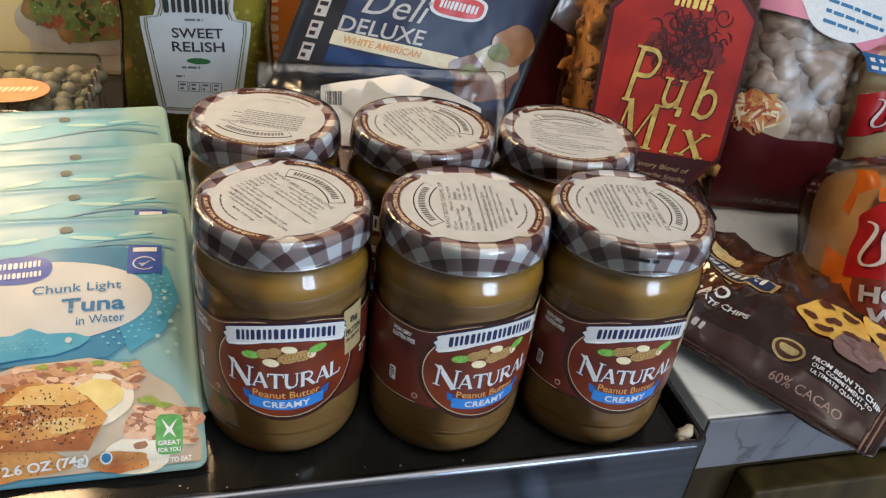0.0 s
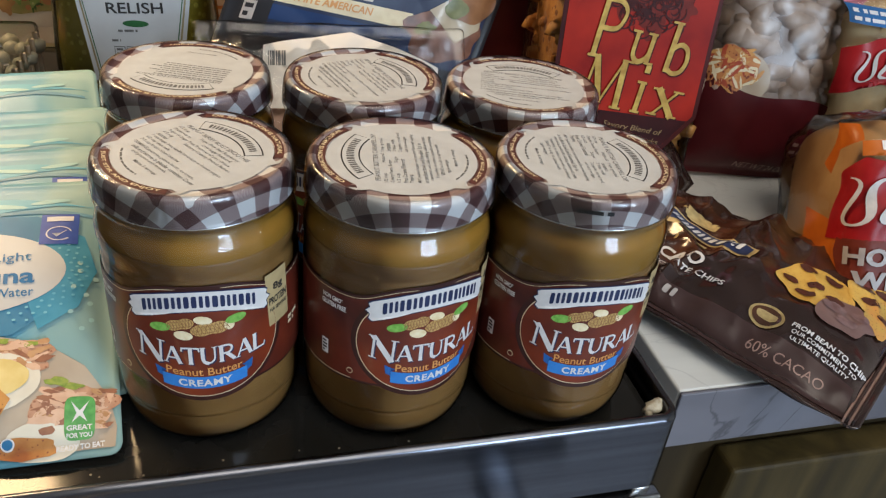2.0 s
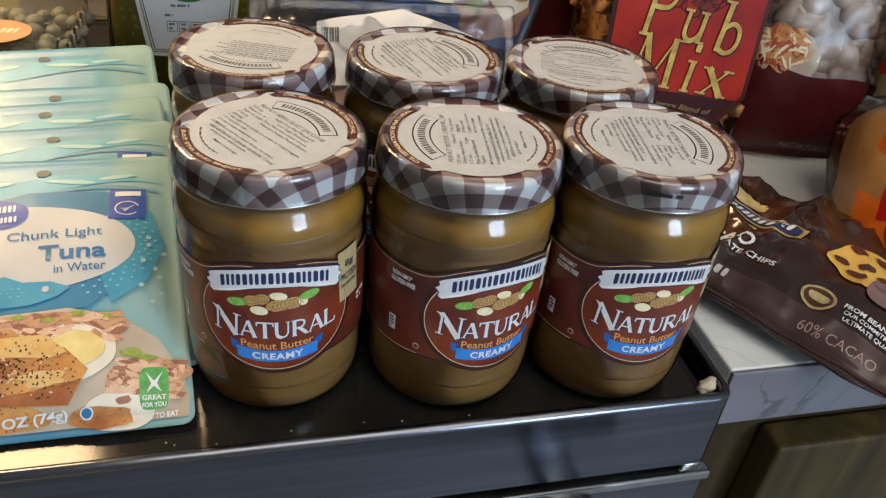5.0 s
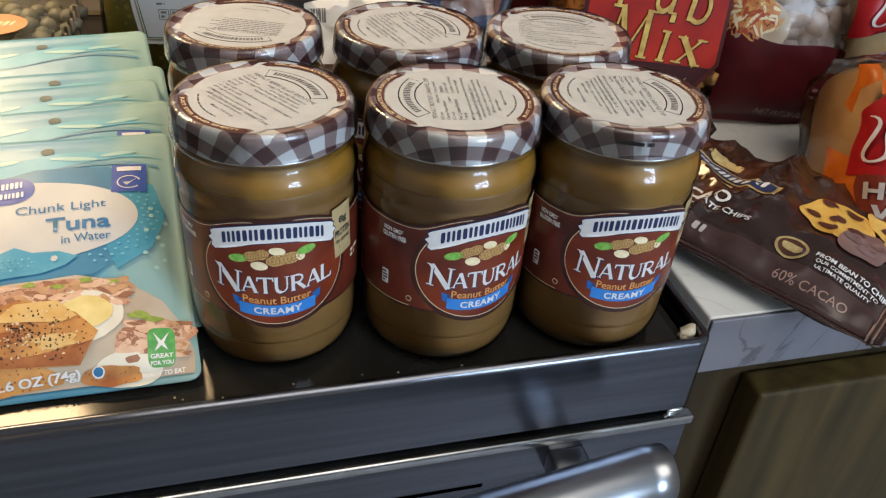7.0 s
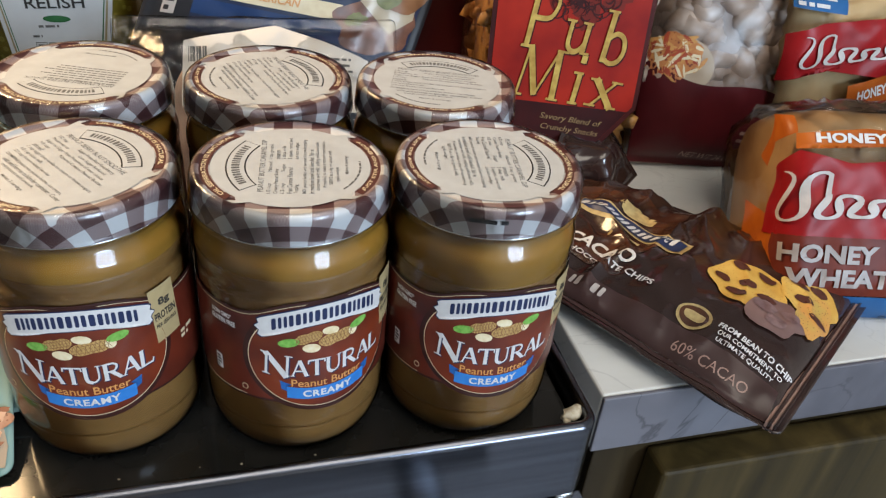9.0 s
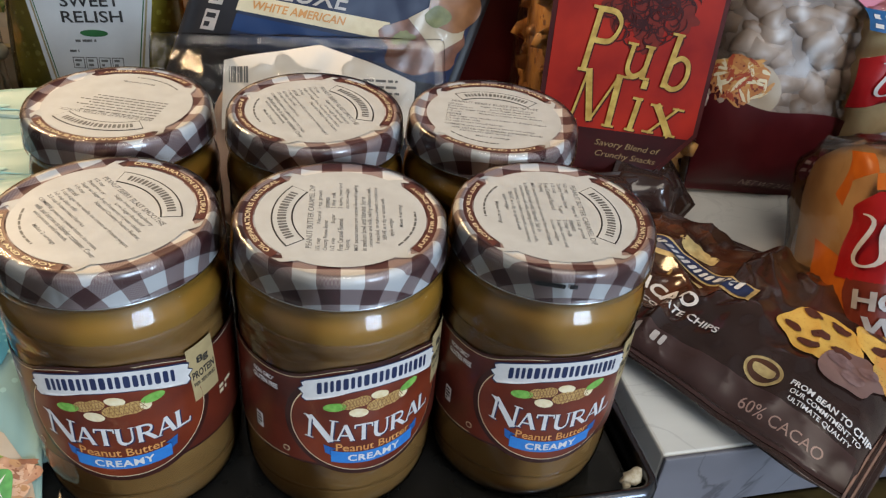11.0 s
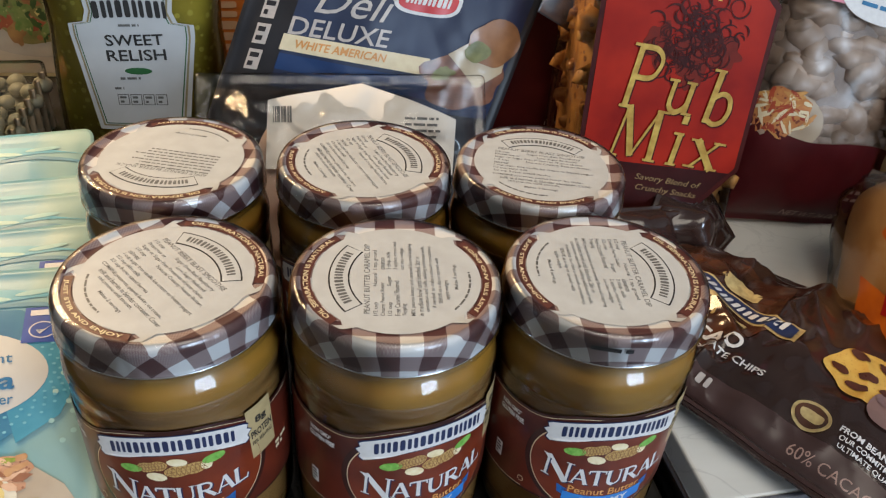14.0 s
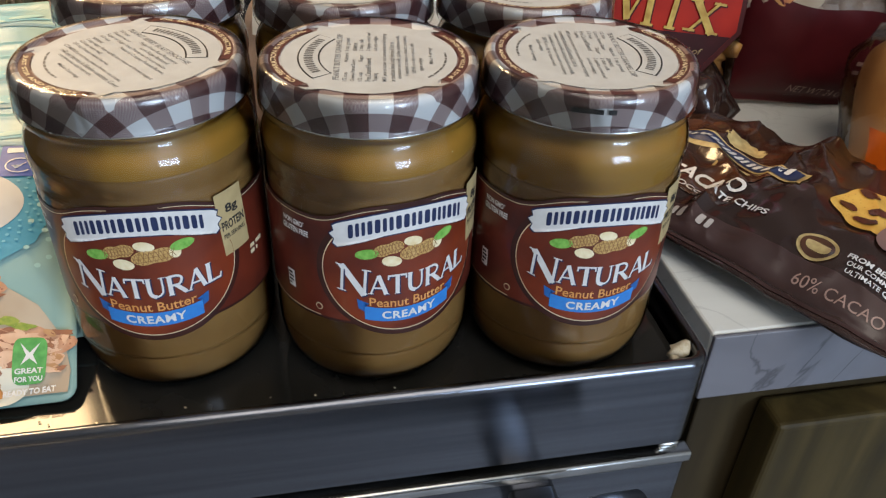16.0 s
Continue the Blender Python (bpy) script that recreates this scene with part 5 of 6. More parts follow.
for k, (w, h, px, py, pz, rx, ry, rz) in enumerate(((0.046, 0.030, -0.0820, -0.008, 0.110, 25, -35, 30), (0.050, 0.026, -0.0880, -0.010, 0.096, 40, -62, 10), (0.040, 0.034, -0.0760, -0.006, 0.120, 10, -15, 55))):
    crn = pouch_shape(w, h, 0.006, 0.004, 0.003, 0.0080, 44 + k)
    flap = piece("gathered_end", *pouch_mesh(w, h, crn, 44, 34), choc_foil, bag, "crumpled gathered end")
    flap.matrix_local = pose(px, py, pz, rx, ry, rz)


# ---- clear snack canister ----
pub_gold = mat("pub_gold", (0.62, 0.42, 0.10), (0.40, 0.23, 0.045), 160, 0.35)
gold_dim = mat("gold_dim", (0.34, 0.22, 0.10), (0.26, 0.16, 0.07), 200, 0.45)
snack_bits = speckled("snack_bits", (0.48, 0.24, 0.06), (0.30, 0.13, 0.035), (0.16, 0.06, 0.02), 120, 90, 0.3, 0.6)
pub_red = mat("pub_red", (0.45, 0.024, 0.009), (0.20, 0.006, 0.005), 22, 0.42, spec=0.2, lo=0.3, hi=0.7)
pub_shade = mat("pub_shade", (0.13, 0.014, 0.009), (0.20, 0.018, 0.010), 90, 0.42, spec=0.2)
pub_dark = mat("pub_dark", (0.05, 0.007, 0.007), (0.03, 0.005, 0.005), 50, 0.4, spec=0.2)
line_black = mat("line_black", (0.04, 0.006, 0.006), (0.07, 0.010, 0.008), 50, 0.4, spec=0.2)
can = thing("snack_canister", pose(0.2768, 0.481, 0.9056, -6, 0, -10), "clear plastic canister of pub mix snacks with a red label", "canister")


def rounded_tube(w, d, rows, n=64, power=5.0):
    """Verts and faces of an upright tube of rounded-square plan: rows of (scale, height)."""
    V, F = [], []
    for k, z in rows:
        for i in range(n):
            a = 2 * math.pi * i / n
            c, s = math.cos(a), math.sin(a)
            V.append((w / 2 * k * math.copysign(abs(c) ** (2 / power), c), d / 2 * (1 + k * math.copysign(abs(s) ** (2 / power), s)), z))
    for j in range(len(rows) - 1):
        for i in range(n):
            q = (i + 1) % n
            F.append((j * n + i, j * n + q, (j + 1) * n + q, (j + 1) * n + i))
    F.append(tuple(reversed(range(n))))
    F.append(tuple((len(rows) - 1) * n + i for i in range(n)))
    return V, F


rows_can = [(0.86, 0.0), (0.95, 0.004), (1.0, 0.014), (1.0, 0.05), (1.0, 0.1), (1.0, 0.165), (0.97, 0.185), (0.85, 0.205), (0.66, 0.218), (0.62, 0.235)]
piece("canister_wall", *rounded_tube(0.120, 0.095, rows_can), bag_film, can, "clear glossy plastic wall")
rnd = random.Random(5)
lumps = []
for k in range(190):
    side = rnd.random()
    if side < 0.55:
        px, py = rnd.uniform(-0.050, 0.050), 0.013
    elif side < 0.78:
        px, py = -0.051, rnd.uniform(0.01, 0.085)
    else:
        px, py = 0.051, rnd.uniform(0.01, 0.085)
    lumps.append(blob((px, py, rnd.uniform(0.008, 0.19)), rnd.uniform(0.005, 0.0085), (1.3, 0.7, rnd.uniform(0.5, 1.1)), 0.25, k, rnd.uniform(0, 180), 1))
tagged(piece("snack_mix", *joined(lumps), snack_bits, can, "golden brown pretzels and crackers"), kind="stuff")
piece("snack_core", *rounded_tube(0.106, 0.084, [(0.9, 0.006), (1.0, 0.02), (1.0, 0.17), (0.8, 0.19)]), snack_bits, can).location = (0, 0.006, 0)
ls = lambda u, v, l: (u, -0.0004 - l, v)
octo = lambda w, a, b, c: [(-w, a + 1.5 * c), (-w + 1.2 * c, a), (w - 1.2 * c, a), (w, a + 1.5 * c), (w, b - c), (w - c, b), (-w + c, b), (-w, b - c)]
lab = decal("label", octo(0.0515, 0.030, 0.186, 0.022), ls, 0.0006, line_black, can)
decal("label_field", octo(0.0485, 0.033, 0.183, 0.021), ls, 0.0010, pub_red, lab)
decal("label_foot", [(-0.0480, 0.064), (-0.0235, 0.0335), (0.0235, 0.0335), (0.0455, 0.061), (-0.0480, 0.068)], ls, 0.0012, pub_dark, lab)
scrib = []
for k in range(150):
    cx, cz, q = 0.006 + rnd.gauss(0, 0.0125), 0.141 + rnd.gauss(0, 0.012), rnd.uniform(0, 360)
    r0, span, w = rnd.uniform(0.0018, 0.0065), rnd.uniform(90, 290), rnd.uniform(0.0004, 0.0010)
    line = [(cx + r0 * math.cos(radians(q + span * i / 10)) * 1.0, cz + r0 * math.sin(radians(q + span * i / 10))) for i in range(11)]
    vs, fs = ribbon(line, [w * (0.3 + 1.2 * math.sin(math.pi * i / 10)) for i in range(11)])
    scrib.append(([ls(u, v, 0.0014 + k * 2e-6) for u, v in vs], fs))
tagged(piece("line_drawing", *joined(scrib), line_black, lab), kind="stuff")
for cx, cz, a, b in ((-0.014, 0.139, 0.010, 0.012), (0.008, 0.133, 0.009, 0.016), (0.026, 0.136, 0.009, 0.011)):
    decal("drawn_shadow", ellipse(cx, cz, a, b, 40, 0.35, cx * 900), ls, 0.0012, pub_shade, lab)
blocks(ls, 0.004, 0.1715, 0.026, 0.010, 3, gold_ink, lab, 0.0016, -5)
for dx, mt, lf in ((0.0009, line_black, 0.0018), (0.0, pub_gold, 0.0022)):
    for ch, cx, cz, w, h in (("P", -0.0205, 0.1200, 0.0200, 0.0390), ("u", 0.0045, 0.1085, 0.0195, 0.0215), ("b", 0.0285, 0.1090, 0.0185, 0.0345),
                             ("M", -0.0170, 0.0855, 0.0320, 0.0340), ("i", 0.0085, 0.0815, 0.0075, 0.0325), ("x", 0.0270, 0.0730, 0.0220, 0.0215)):
        serif_write(ch, ls, cx + dx, cz - dx, w, h, mt, lab, lf, -8)
write("Savory Blend of", ls, 0.0080, 0.0540, 0.0420, 0.0050, gold_dim, lab, 0.0020, -7, shear=0.2)
write("Crunchy Snacks", ls, 0.0080, 0.0470, 0.0400, 0.0050, gold_dim, lab, 0.0020, -7, shear=0.2)

# ---- seafood bags ----
sea_red = mat("sea_red", (0.085, 0.009, 0.012), (0.060, 0.006, 0.009), 30, 0.4, spec=0.25)
sea_pink = mat("sea_pink", (0.60, 0.22, 0.30), (0.52, 0.17, 0.25), 30, 0.35, coat=0.3)
sea_flesh = mat("sea_flesh", (0.52, 0.42, 0.35), (0.27, 0.19, 0.14), 45, 0.4, bump=0.3, bump_scale=150)
sea_film = clear("sea_film", (0.98, 0.97, 0.97), 0.22, bump=0.6, bump_scale=32, ior=1.36)
sea_dark = mat("sea_dark", (0.32, 0.25, 0.21), (0.20, 0.15, 0.12), 50, 0.5)
pasta_print = speckled("pasta_print", (0.56, 0.25, 0.08), (0.40, 0.13, 0.05), (0.20, 0.05, 0.03), 300, 120, 0.25)

bun_tone = mat("bun_tone", (0.60, 0.32, 0.10), (0.48, 0.22, 0.07), 90, 0.4)
tomato_tone = mat("tomato_tone", (0.40, 0.07, 0.03), (0.30, 0.05, 0.025), 90, 0.4)


def seafood_bag(m, seed, window, note):
    b = thing("seafood_bag", m, "dark red clear-window bag of frozen seafood " + note, "food bag", "seafood bags")
    W, H = 0.132, 0.225
    s = pouch_shape(W, H, 0.026, 0.020, 0.006, 0.0022, seed, low=0.5)
    if window:
        body = piece("bag", *pouch_mesh(W, H, s, 50, 60, 0.004), sea_film, b, "clear crinkled film")
        inner = pouch_shape(W - 0.006, H - 0.02, 0.017, 0.016, 0.008, 0.002, seed + 3, low=0.5)
        piece("dark_filling", *pouch_mesh(W - 0.006, H - 0.02, inner, 30, 40), sea_dark, b)
        r = random.Random(seed)
        lump = []
        for k in range(120):
            u, v = r.uniform(-0.055, 0.058), r.uniform(0.055, 0.185)
            px, py, pz = inner(u, v, -0.004)
            lump.append(blob((px, py, pz), r.uniform(0.007, 0.0150), (r.uniform(0.8, 1.6), 0.6, r.uniform(0.6, 1.0)), 0.3, k, 0, 2))
        tagged(piece("seafood", *joined(lump), sea_flesh, b, "pale pinkish frozen seafood pieces"), kind="stuff")
    else:
        body = piece("bag", *pouch_mesh(W, H, s, 50, 60, 0.004), sea_red, b)
    low = strip_mesh("red_foot", (-W / 2 + 0.001, W / 2 - 0.001), lambda u: 0.001, lambda u: 0.066 - 0.16 * u + 0.004 * math.sin(u * 60), s, 0.0012, sea_red, b, 60, 24)
    decal("plate", ellipse(-0.040, 0.076, 0.024, 0.020, 36), s, 0.0009, plate_white, b)
    decal("pasta", ellipse(-0.043, 0.082, 0.018, 0.015, 36, 0.2, seed), s, 0.0012, pasta_print, b)
    rp = random.Random(seed)
    for mt in (bun_tone, tomato_tone, cream_ink):
        o = []
        for k in range(16):
            a, q = rp.uniform(0, 6.28), rp.random() ** 0.5
            cx, cz = -0.043 + 0.018 * q * math.cos(a), 0.082 + 0.015 * q * math.sin(a)
            o.append(turned(ellipse(cx, cz, rp.uniform(0.003, 0.007), rp.uniform(0.0007, 0.0016), 14, 0.2, k), cx, cz, rp.uniform(0, 180)))
        tagged(decals("pasta_strand", o, s, 0.0015, mt, b, 0.004), kind="stuff")
    write("NET WT 24 OZ", s, 0.0030, 0.0115, 0.0460, 0.0050, fold_pink, low, 0.0030, -4)
    bars(s, 0.0330, 0.0290, 0.030, 2, 0.006, 0.0026, fold_pink, low, 0.0030, -4, seed=seed)
    hd = strip_mesh("pink_head", (-W / 2 + 0.002, W / 2 - 0.002), lambda u: 0.150 - 0.50 * u if u > 0 else 0.150 - 0.1 * u, lambda u: H - 0.002, s, 0.0005, sea_pink, b, 40, 10)
    decal("white_cloud", ellipse(0.012, 0.172, 0.046, 0.030, 40, 0.04, 3), s, 0.0009, white_ink, b)
    bars(s, 0.016, 0.157, 0.056, 3, 0.0072, 0.0024, steel_ink, b, 0.0012, -9, seed=seed + 2)
    return b


seafood_bag(pose(0.404, 0.505, 0.9058, -12, 4, -6), 31, True, "standing beside the bread")
seafood_bag(pose(0.222, 0.612, 0.9062, -12, 0, 4), 36, False, "behind the cheese pack")

# ---- bread loaves ----
bread_crust = mat("bread_crust", (0.42, 0.27, 0.13), (0.28, 0.155, 0.065), 30, 0.6, bump=0.3, bump_scale=120)
bread_crumb = mat("bread_crumb", (0.58, 0.42, 0.22), (0.48, 0.32, 0.15), 60, 0.7, bump=0.3, bump_scale=200)
bread_red = mat("bread_red", (0.32, 0.009, 0.011), (0.21, 0.006, 0.008), 40, 0.35, bump=0.3, bump_scale=45, spec=0.2)
bread_orange = mat("bread_orange", (0.46, 0.115, 0.012), (0.30, 0.06, 0.008), 40, 0.35, bump=0.3, bump_scale=45, spec=0.2)
bread_blue = mat("bread_blue", (0.02, 0.10, 0.27), (0.03, 0.13, 0.33), 40, 0.4, spec=0.2)
bread_grey = mat("bread_grey", (0.34, 0.30, 0.285), (0.27, 0.235, 0.22), 150, 0.4)
bread_brown = mat("bread_brown", (0.15, 0.022, 0.009), (0.10, 0.014, 0.008), 60, 0.45, spec=0.2)


def loaf(m, H, seed, note, upper):
    b = thing("bread_loaf", m, "honey wheat bread in a printed bag " + note, "bread", "bread loaves")
    L, D = 0.25, 0.10
    V, F = [], []
    n = 72
    rows = 64
    for j in range(rows + 1):
        t = j / rows
        x = 0.020 + (L - 0.020) * t
        e = min(1.0, (min(t, 1 - t) * L / 0.018)) ** 0.5
        k = 0.80 + 0.20 * e + 0.012 * noise.noise((t * 30, seed, 0))
        for i in range(n):
            a = 2 * math.pi * i / n
            c, s = math.cos(a), math.sin(a)
            V.append((x, D / 2 + D / 2 * k * math.copysign(abs(c) ** 0.45, c), H / 2 + H / 2 * k * math.copysign(abs(s) ** 0.5, s)))
    for j in range(rows):
        for i in range(n):
            q = (i + 1) % n
            F.append((j * n + i, j * n + q, (j + 1) * n + q, (j + 1) * n + i))
    F.append(tuple(reversed(range(n))))
    F.append(tuple(rows * n + i for i in range(n)))
    piece("loaf", V, F, bread_crumb if upper else bread_crust, b, "golden brown sliced loaf")
    film_v = [(0.012 + (x - 0.020) * 1.03, D / 2 + (y - D / 2) * 1.07 - 0.006 * crease(x * 45, y * 40, z * 38 + seed), H / 2 + (z - H / 2) * 1.05 + 0.005 * crease(x * 40, y * 40 + 3, z * 40)) for x, y, z in V]
    piece("bag", film_v, F, bag_film, b, "crinkled clear bag")

    def s(u, v, l):
        t = 2 * v / H - 1
        back = D / 2 - D / 2 * max(0.0, 1 - abs(t) ** 4.4) ** 0.225 if abs(t) < 1 else D / 2
        y0 = back - 0.0098 - l + 0.0022 * noise.noise((u * 60 + seed, v * 60, 0))
        d, r = 0.021 - u, 0.013
        if d <= 0:
            return (u, y0, v)
        if d < r * math.pi / 2:
            return (0.021 - (r + l) * math.sin(d / r), y0 + r - r * math.cos(d / r), v)
        return (0.021 - r - l - 0.002 * noise.noise((d * 70, v * 70, seed)), y0 + r + d - r * math.pi / 2, v)
    if not upper:
        whole = s
        s = lambda u, v, l: whole(u - 0.010, v - 0.007, l)
        strip_mesh("orange_band", (-0.030, 0.20), lambda u: 0.024, lambda u: 0.066 - 0.25 * min(u, 0.05), s, 0.0004, bread_orange, b, 60, 16)
        decal("red_panel", [(-0.006, 0.056), (0.20, 0.056), (0.20, 0.099), (0.10, 0.103), (0.05, 0.098), (0.022, 0.104), (0.006, 0.094)], s, 0.0012, bread_red, b, centre=(0.09, 0.078))
        swash(s, 0.066, 0.0800, 0.110, 0.0270, 5.5, fold_pale, b, 0.0026, 2)
        decal("brown_panel", [(0.012, 0.024), (0.20, 0.024), (0.20, 0.057), (0.006, 0.057)], s, 0.0013, bread_brown, b)
        write("HONEY", s, 0.043, 0.0475, 0.056, 0.0105, bread_grey, b, 0.0024, 0, bold=0.04)
        write("WHEAT", s, 0.050, 0.0340, 0.060, 0.0105, bread_grey, b, 0.0024, 0, bold=0.04)
        strip_mesh("blue_band", (0.003, 0.20), lambda u: 0.009, lambda u: 0.0235, s, 0.0010, bread_blue, b, 40, 3)
        decal("orange_ribbon", [(0.020, 0.1045), (0.060, 0.1085), (0.11, 0.1060), (0.20, 0.1045), (0.20, 0.1135), (0.11, 0.1150), (0.060, 0.1175), (0.020, 0.1130)], s, 0.0016, bread_orange, b)
        write("HONEY", s, 0.050, 0.1118, 0.042, 0.0055, white_ink, b, 0.0022, 2, bold=0.04)
        write("WHEAT", s, 0.112, 0.1105, 0.046, 0.0060, white_ink, b, 0.0022, -2, bold=0.04)
        decal("orange_tab", [(-0.012, 0.100), (0.008, 0.124), (0.021, 0.123), (0.021, 0.1135), (0.004, 0.108), (-0.006, 0.094)], s, 0.0016, bread_orange, b)
    else:
        decal("red_panel", [(0.004, 0.078), (0.03, 0.088), (0.10, 0.080), (0.20, 0.085), (0.20, 0.125), (0.08, 0.122), (0.03, 0.118), (0.006, 0.110)], s, 0.0010, bread_red, b)
        swash(s, 0.066, 0.1030, 0.100, 0.0210, 5.5, fold_pale, b, 0.0026, 5)
        decal("orange_tag", turned(rect(0.060, 0.125, 0.064, 0.084), 0.09, 0.074, 14), s, 0.0014, bread_orange, b)
        write("HONEY WHEAT", s, 0.0925, 0.0750, 0.050, 0.0075, white_ink, b, 0.0020, 14, bold=0.03)
        decal("blue_sticker", turned(rect(0.010, 0.048, 0.1255, 0.1375), 0.03, 0.13, -6), s, 0.0012, bread_blue, b)
        bars(s, 0.029, 0.1315, 0.032, 2, 0.0050, 0.0024, white_ink, b, 0.0018, -6, seed=3)
    return b


loaf(pose(0.347, 0.329, 0.9075, -28, 0, -12), 0.122, 3, "lying on the countertop", False)
loaf(pose(0.425, 0.470, 0.9070, -10, 0, -3), 0.142, 8, "leaning behind another loaf", True)

# ---- relish bottle ----
relish_mat = speckled("relish_mat", (0.42, 0.32, 0.05), (0.25, 0.19, 0.03), (0.52, 0.42, 0.09), 160, 50, 0.3, 0.3)
bottle_film = clear("bottle_plastic", (0.92, 0.93, 0.82), 0.05, ior=1.46)
relish_label = mat("relish_label", (0.52, 0.54, 0.56), (0.46, 0.48, 0.50), 30, 0.32, coat=0.15)
relish_border = mat("relish_border", (0.30, 0.25, 0.14), (0.24, 0.20, 0.11), 60, 0.35, coat=0.15)
dark_green = mat("dark_green", (0.02, 0.10, 0.035), (0.03, 0.13, 0.045), 100, 0.4)
cap_white = mat("cap_white", (0.70, 0.70, 0.68), (0.64, 0.64, 0.62), 60, 0.35)
bot = thing("relish_bottle", pose(-0.0405, 0.603, 0.9038, -1, 0, -5), "clear squeeze bottle of green sweet relish with a white label", "bottle")
rows_b = [(0.80, 0.0), (0.90, 0.004), (0.97, 0.015), (1.0, 0.035), (0.99, 0.060), (0.955, 0.085), (0.93, 0.105), (0.95, 0.125), (0.93, 0.145), (0.78, 0.165), (0.5, 0.180)]
piece("relish", *rounded_tube(0.113, 0.056, [(k * 0.97, z + 0.002) for k, z in rows_b[:-1]], power=2.8), relish_mat, bot, "chopped green relish").location = (0, 0.001, 0)
piece("bottle_wall", *rounded_tube(0.116, 0.059, rows_b, power=2.8), bottle_film, bot)
vs, fs = lathe([(0.021, 0.180), (0.0215, 0.184), (0.021, 0.205), (0.018, 0.210)], 40)
piece("cap", [(x, y + 0.029, z) for x, y, z in vs], fs, cap_white, bot, "white flip cap")
bl = lambda u, v, l: (u, 0.0295 - 0.0295 * max(0.0, 1 - abs(u / 0.058) ** 2.8) ** 0.357 * (0.93 + 0.07 * min(1, abs(v - 0.1) / 0.06)) - 0.0008 - l, v)
key = lambda g: [(-0.027 + g, 0.042 + g), (0.031 - g, 0.042 + g), (0.0405 - g, 0.106 - g * 0.2), (0.0405 - g, 0.1130), (0.031 - g, 0.1150), (0.0285 - g, 0.122), (0.031 - g, 0.140), (0.026, 0.150 - g), (-0.020, 0.150 - g), (-0.025 + g, 0.140), (-0.0235 + g, 0.122), (-0.026 + g, 0.1150), (-0.0355 + g, 0.1130), (-0.0355 + g, 0.106 - g * 0.2)]
lb = decal("label", key(0.0), bl, 0.0004, relish_label, bot, centre=(0.003, 0.09))
decal("label_border", key(0.0026), bl, 0.0007, relish_border, lb, centre=(0.003, 0.09))
decal("label_line", key(0.0038), bl, 0.0010, relish_label, lb, centre=(0.003, 0.09))
decal("label_rule", key(0.0046), bl, 0.0013, dark_green, lb, centre=(0.003, 0.09))
decal("label_field", key(0.0053), bl, 0.0016, relish_label, lb, centre=(0.003, 0.09))
blocks(bl, 0.0035, 0.1235, 0.044, 0.0110, 5, black_ink, lb, 0.0020, 1, sag=0.1)
bars(bl, 0.0035, 0.1140, 0.016, 1, 0.003, 0.0015, grey_ink, lb, 0.0020, 2, seed=2)
write("SWEET", bl, 0.0037, 0.1043, 0.0355, 0.0074, black_ink, lb, 0.0020, 2, bold=0.015)
write("RELISH", bl, 0.0037, 0.0943, 0.0365, 0.0074, black_ink, lb, 0.0020, 2, bold=0.015)
decal("pickle_mark", ellipse(0.0035, 0.0838, 0.0085, 0.0023, 24), bl, 0.0020, dark_green, lb, 0.004)
bars(bl, 0.0035, 0.0790, 0.024, 1, 0.003, 0.0016, grey_ink, lb, 0.0020, 2, seed=7)
bars(bl, -0.008, 0.0720, 0.010, 1, 0.003, 0.0015, grey_ink, lb, 0.0020, 2, seed=9)
for k in range(4):
    c = -0.0085 + k * 0.0080
    q = decal("calorie_box", rect(c - 0.0036, c + 0.0036, 0.0605, 0.0680), bl, 0.0020, grey_ink, lb, 0.004)
    decal("calorie_fill", rect(c - 0.0031, c + 0.0031, 0.0610, 0.0675), bl, 0.0023, relish_label, lb, 0.004)
    bars(bl, c, 0.0645, 0.0042, 2, 0.0030, 0.0016, grey_ink, lb, 0.0026, seed=k)

# ---- cheese slices pack, leaning on the wrapped pack ----
deli_black = mat("deli_black", (0.016, 0.016, 0.020), (0.028, 0.027, 0.031), 30, 0.4, spec=0.25)
deli_blue = mat("deli_blue", (0.020, 0.028, 0.062), (0.032, 0.045, 0.090), 25, 0.4, spec=0.25)
deli_deep = mat("deli_deep", (0.013, 0.036, 0.115), (0.018, 0.048, 0.14), 30, 0.4, spec=0.25)
olive_print = mat("olive_print", (0.20, 0.20, 0.07), (0.12, 0.13, 0.04), 120, 0.4)
bun_print = mat("bun_print", (0.28, 0.13, 0.055), (0.18, 0.08, 0.035), 60, 0.35, coat=0.2)
cheese_print = mat("cheese_print", (0.46, 0.38, 0.26), (0.38, 0.30, 0.20), 60, 0.35, coat=0.2)
ham_print = mat("ham_print", (0.22, 0.10, 0.065), (0.13, 0.06, 0.04), 120, 0.35, coat=0.2)
deli = thing("cheese_pack", pose(0.1005, 0.556, 0.9795, -20, 0, 0), "blue and black plastic pack of sliced white cheese behind the jars", "cheese pack")
tall = pouch_shape(0.178, 0.205, 0.010, 0.009, 0.008, 0.0018, 52)
c9, s9, s25, c25 = math.cos(radians(9)), math.sin(radians(9)), math.sin(radians(22)), math.cos(radians(22))


def ds(u, v, l, side=-1):
    x, y, z = tall(u, v + 0.08, l, side)
    return (x * c9 + (z - 0.08) * s25, y, -x * s9 + (z - 0.08) * c25)


def whole_pack(u, v, l, side=-1):
    x, y, z = tall(u, v, l, side)
    return (x * c9 + (z - 0.08) * s25, y, -x * s9 + (z - 0.08) * c25)


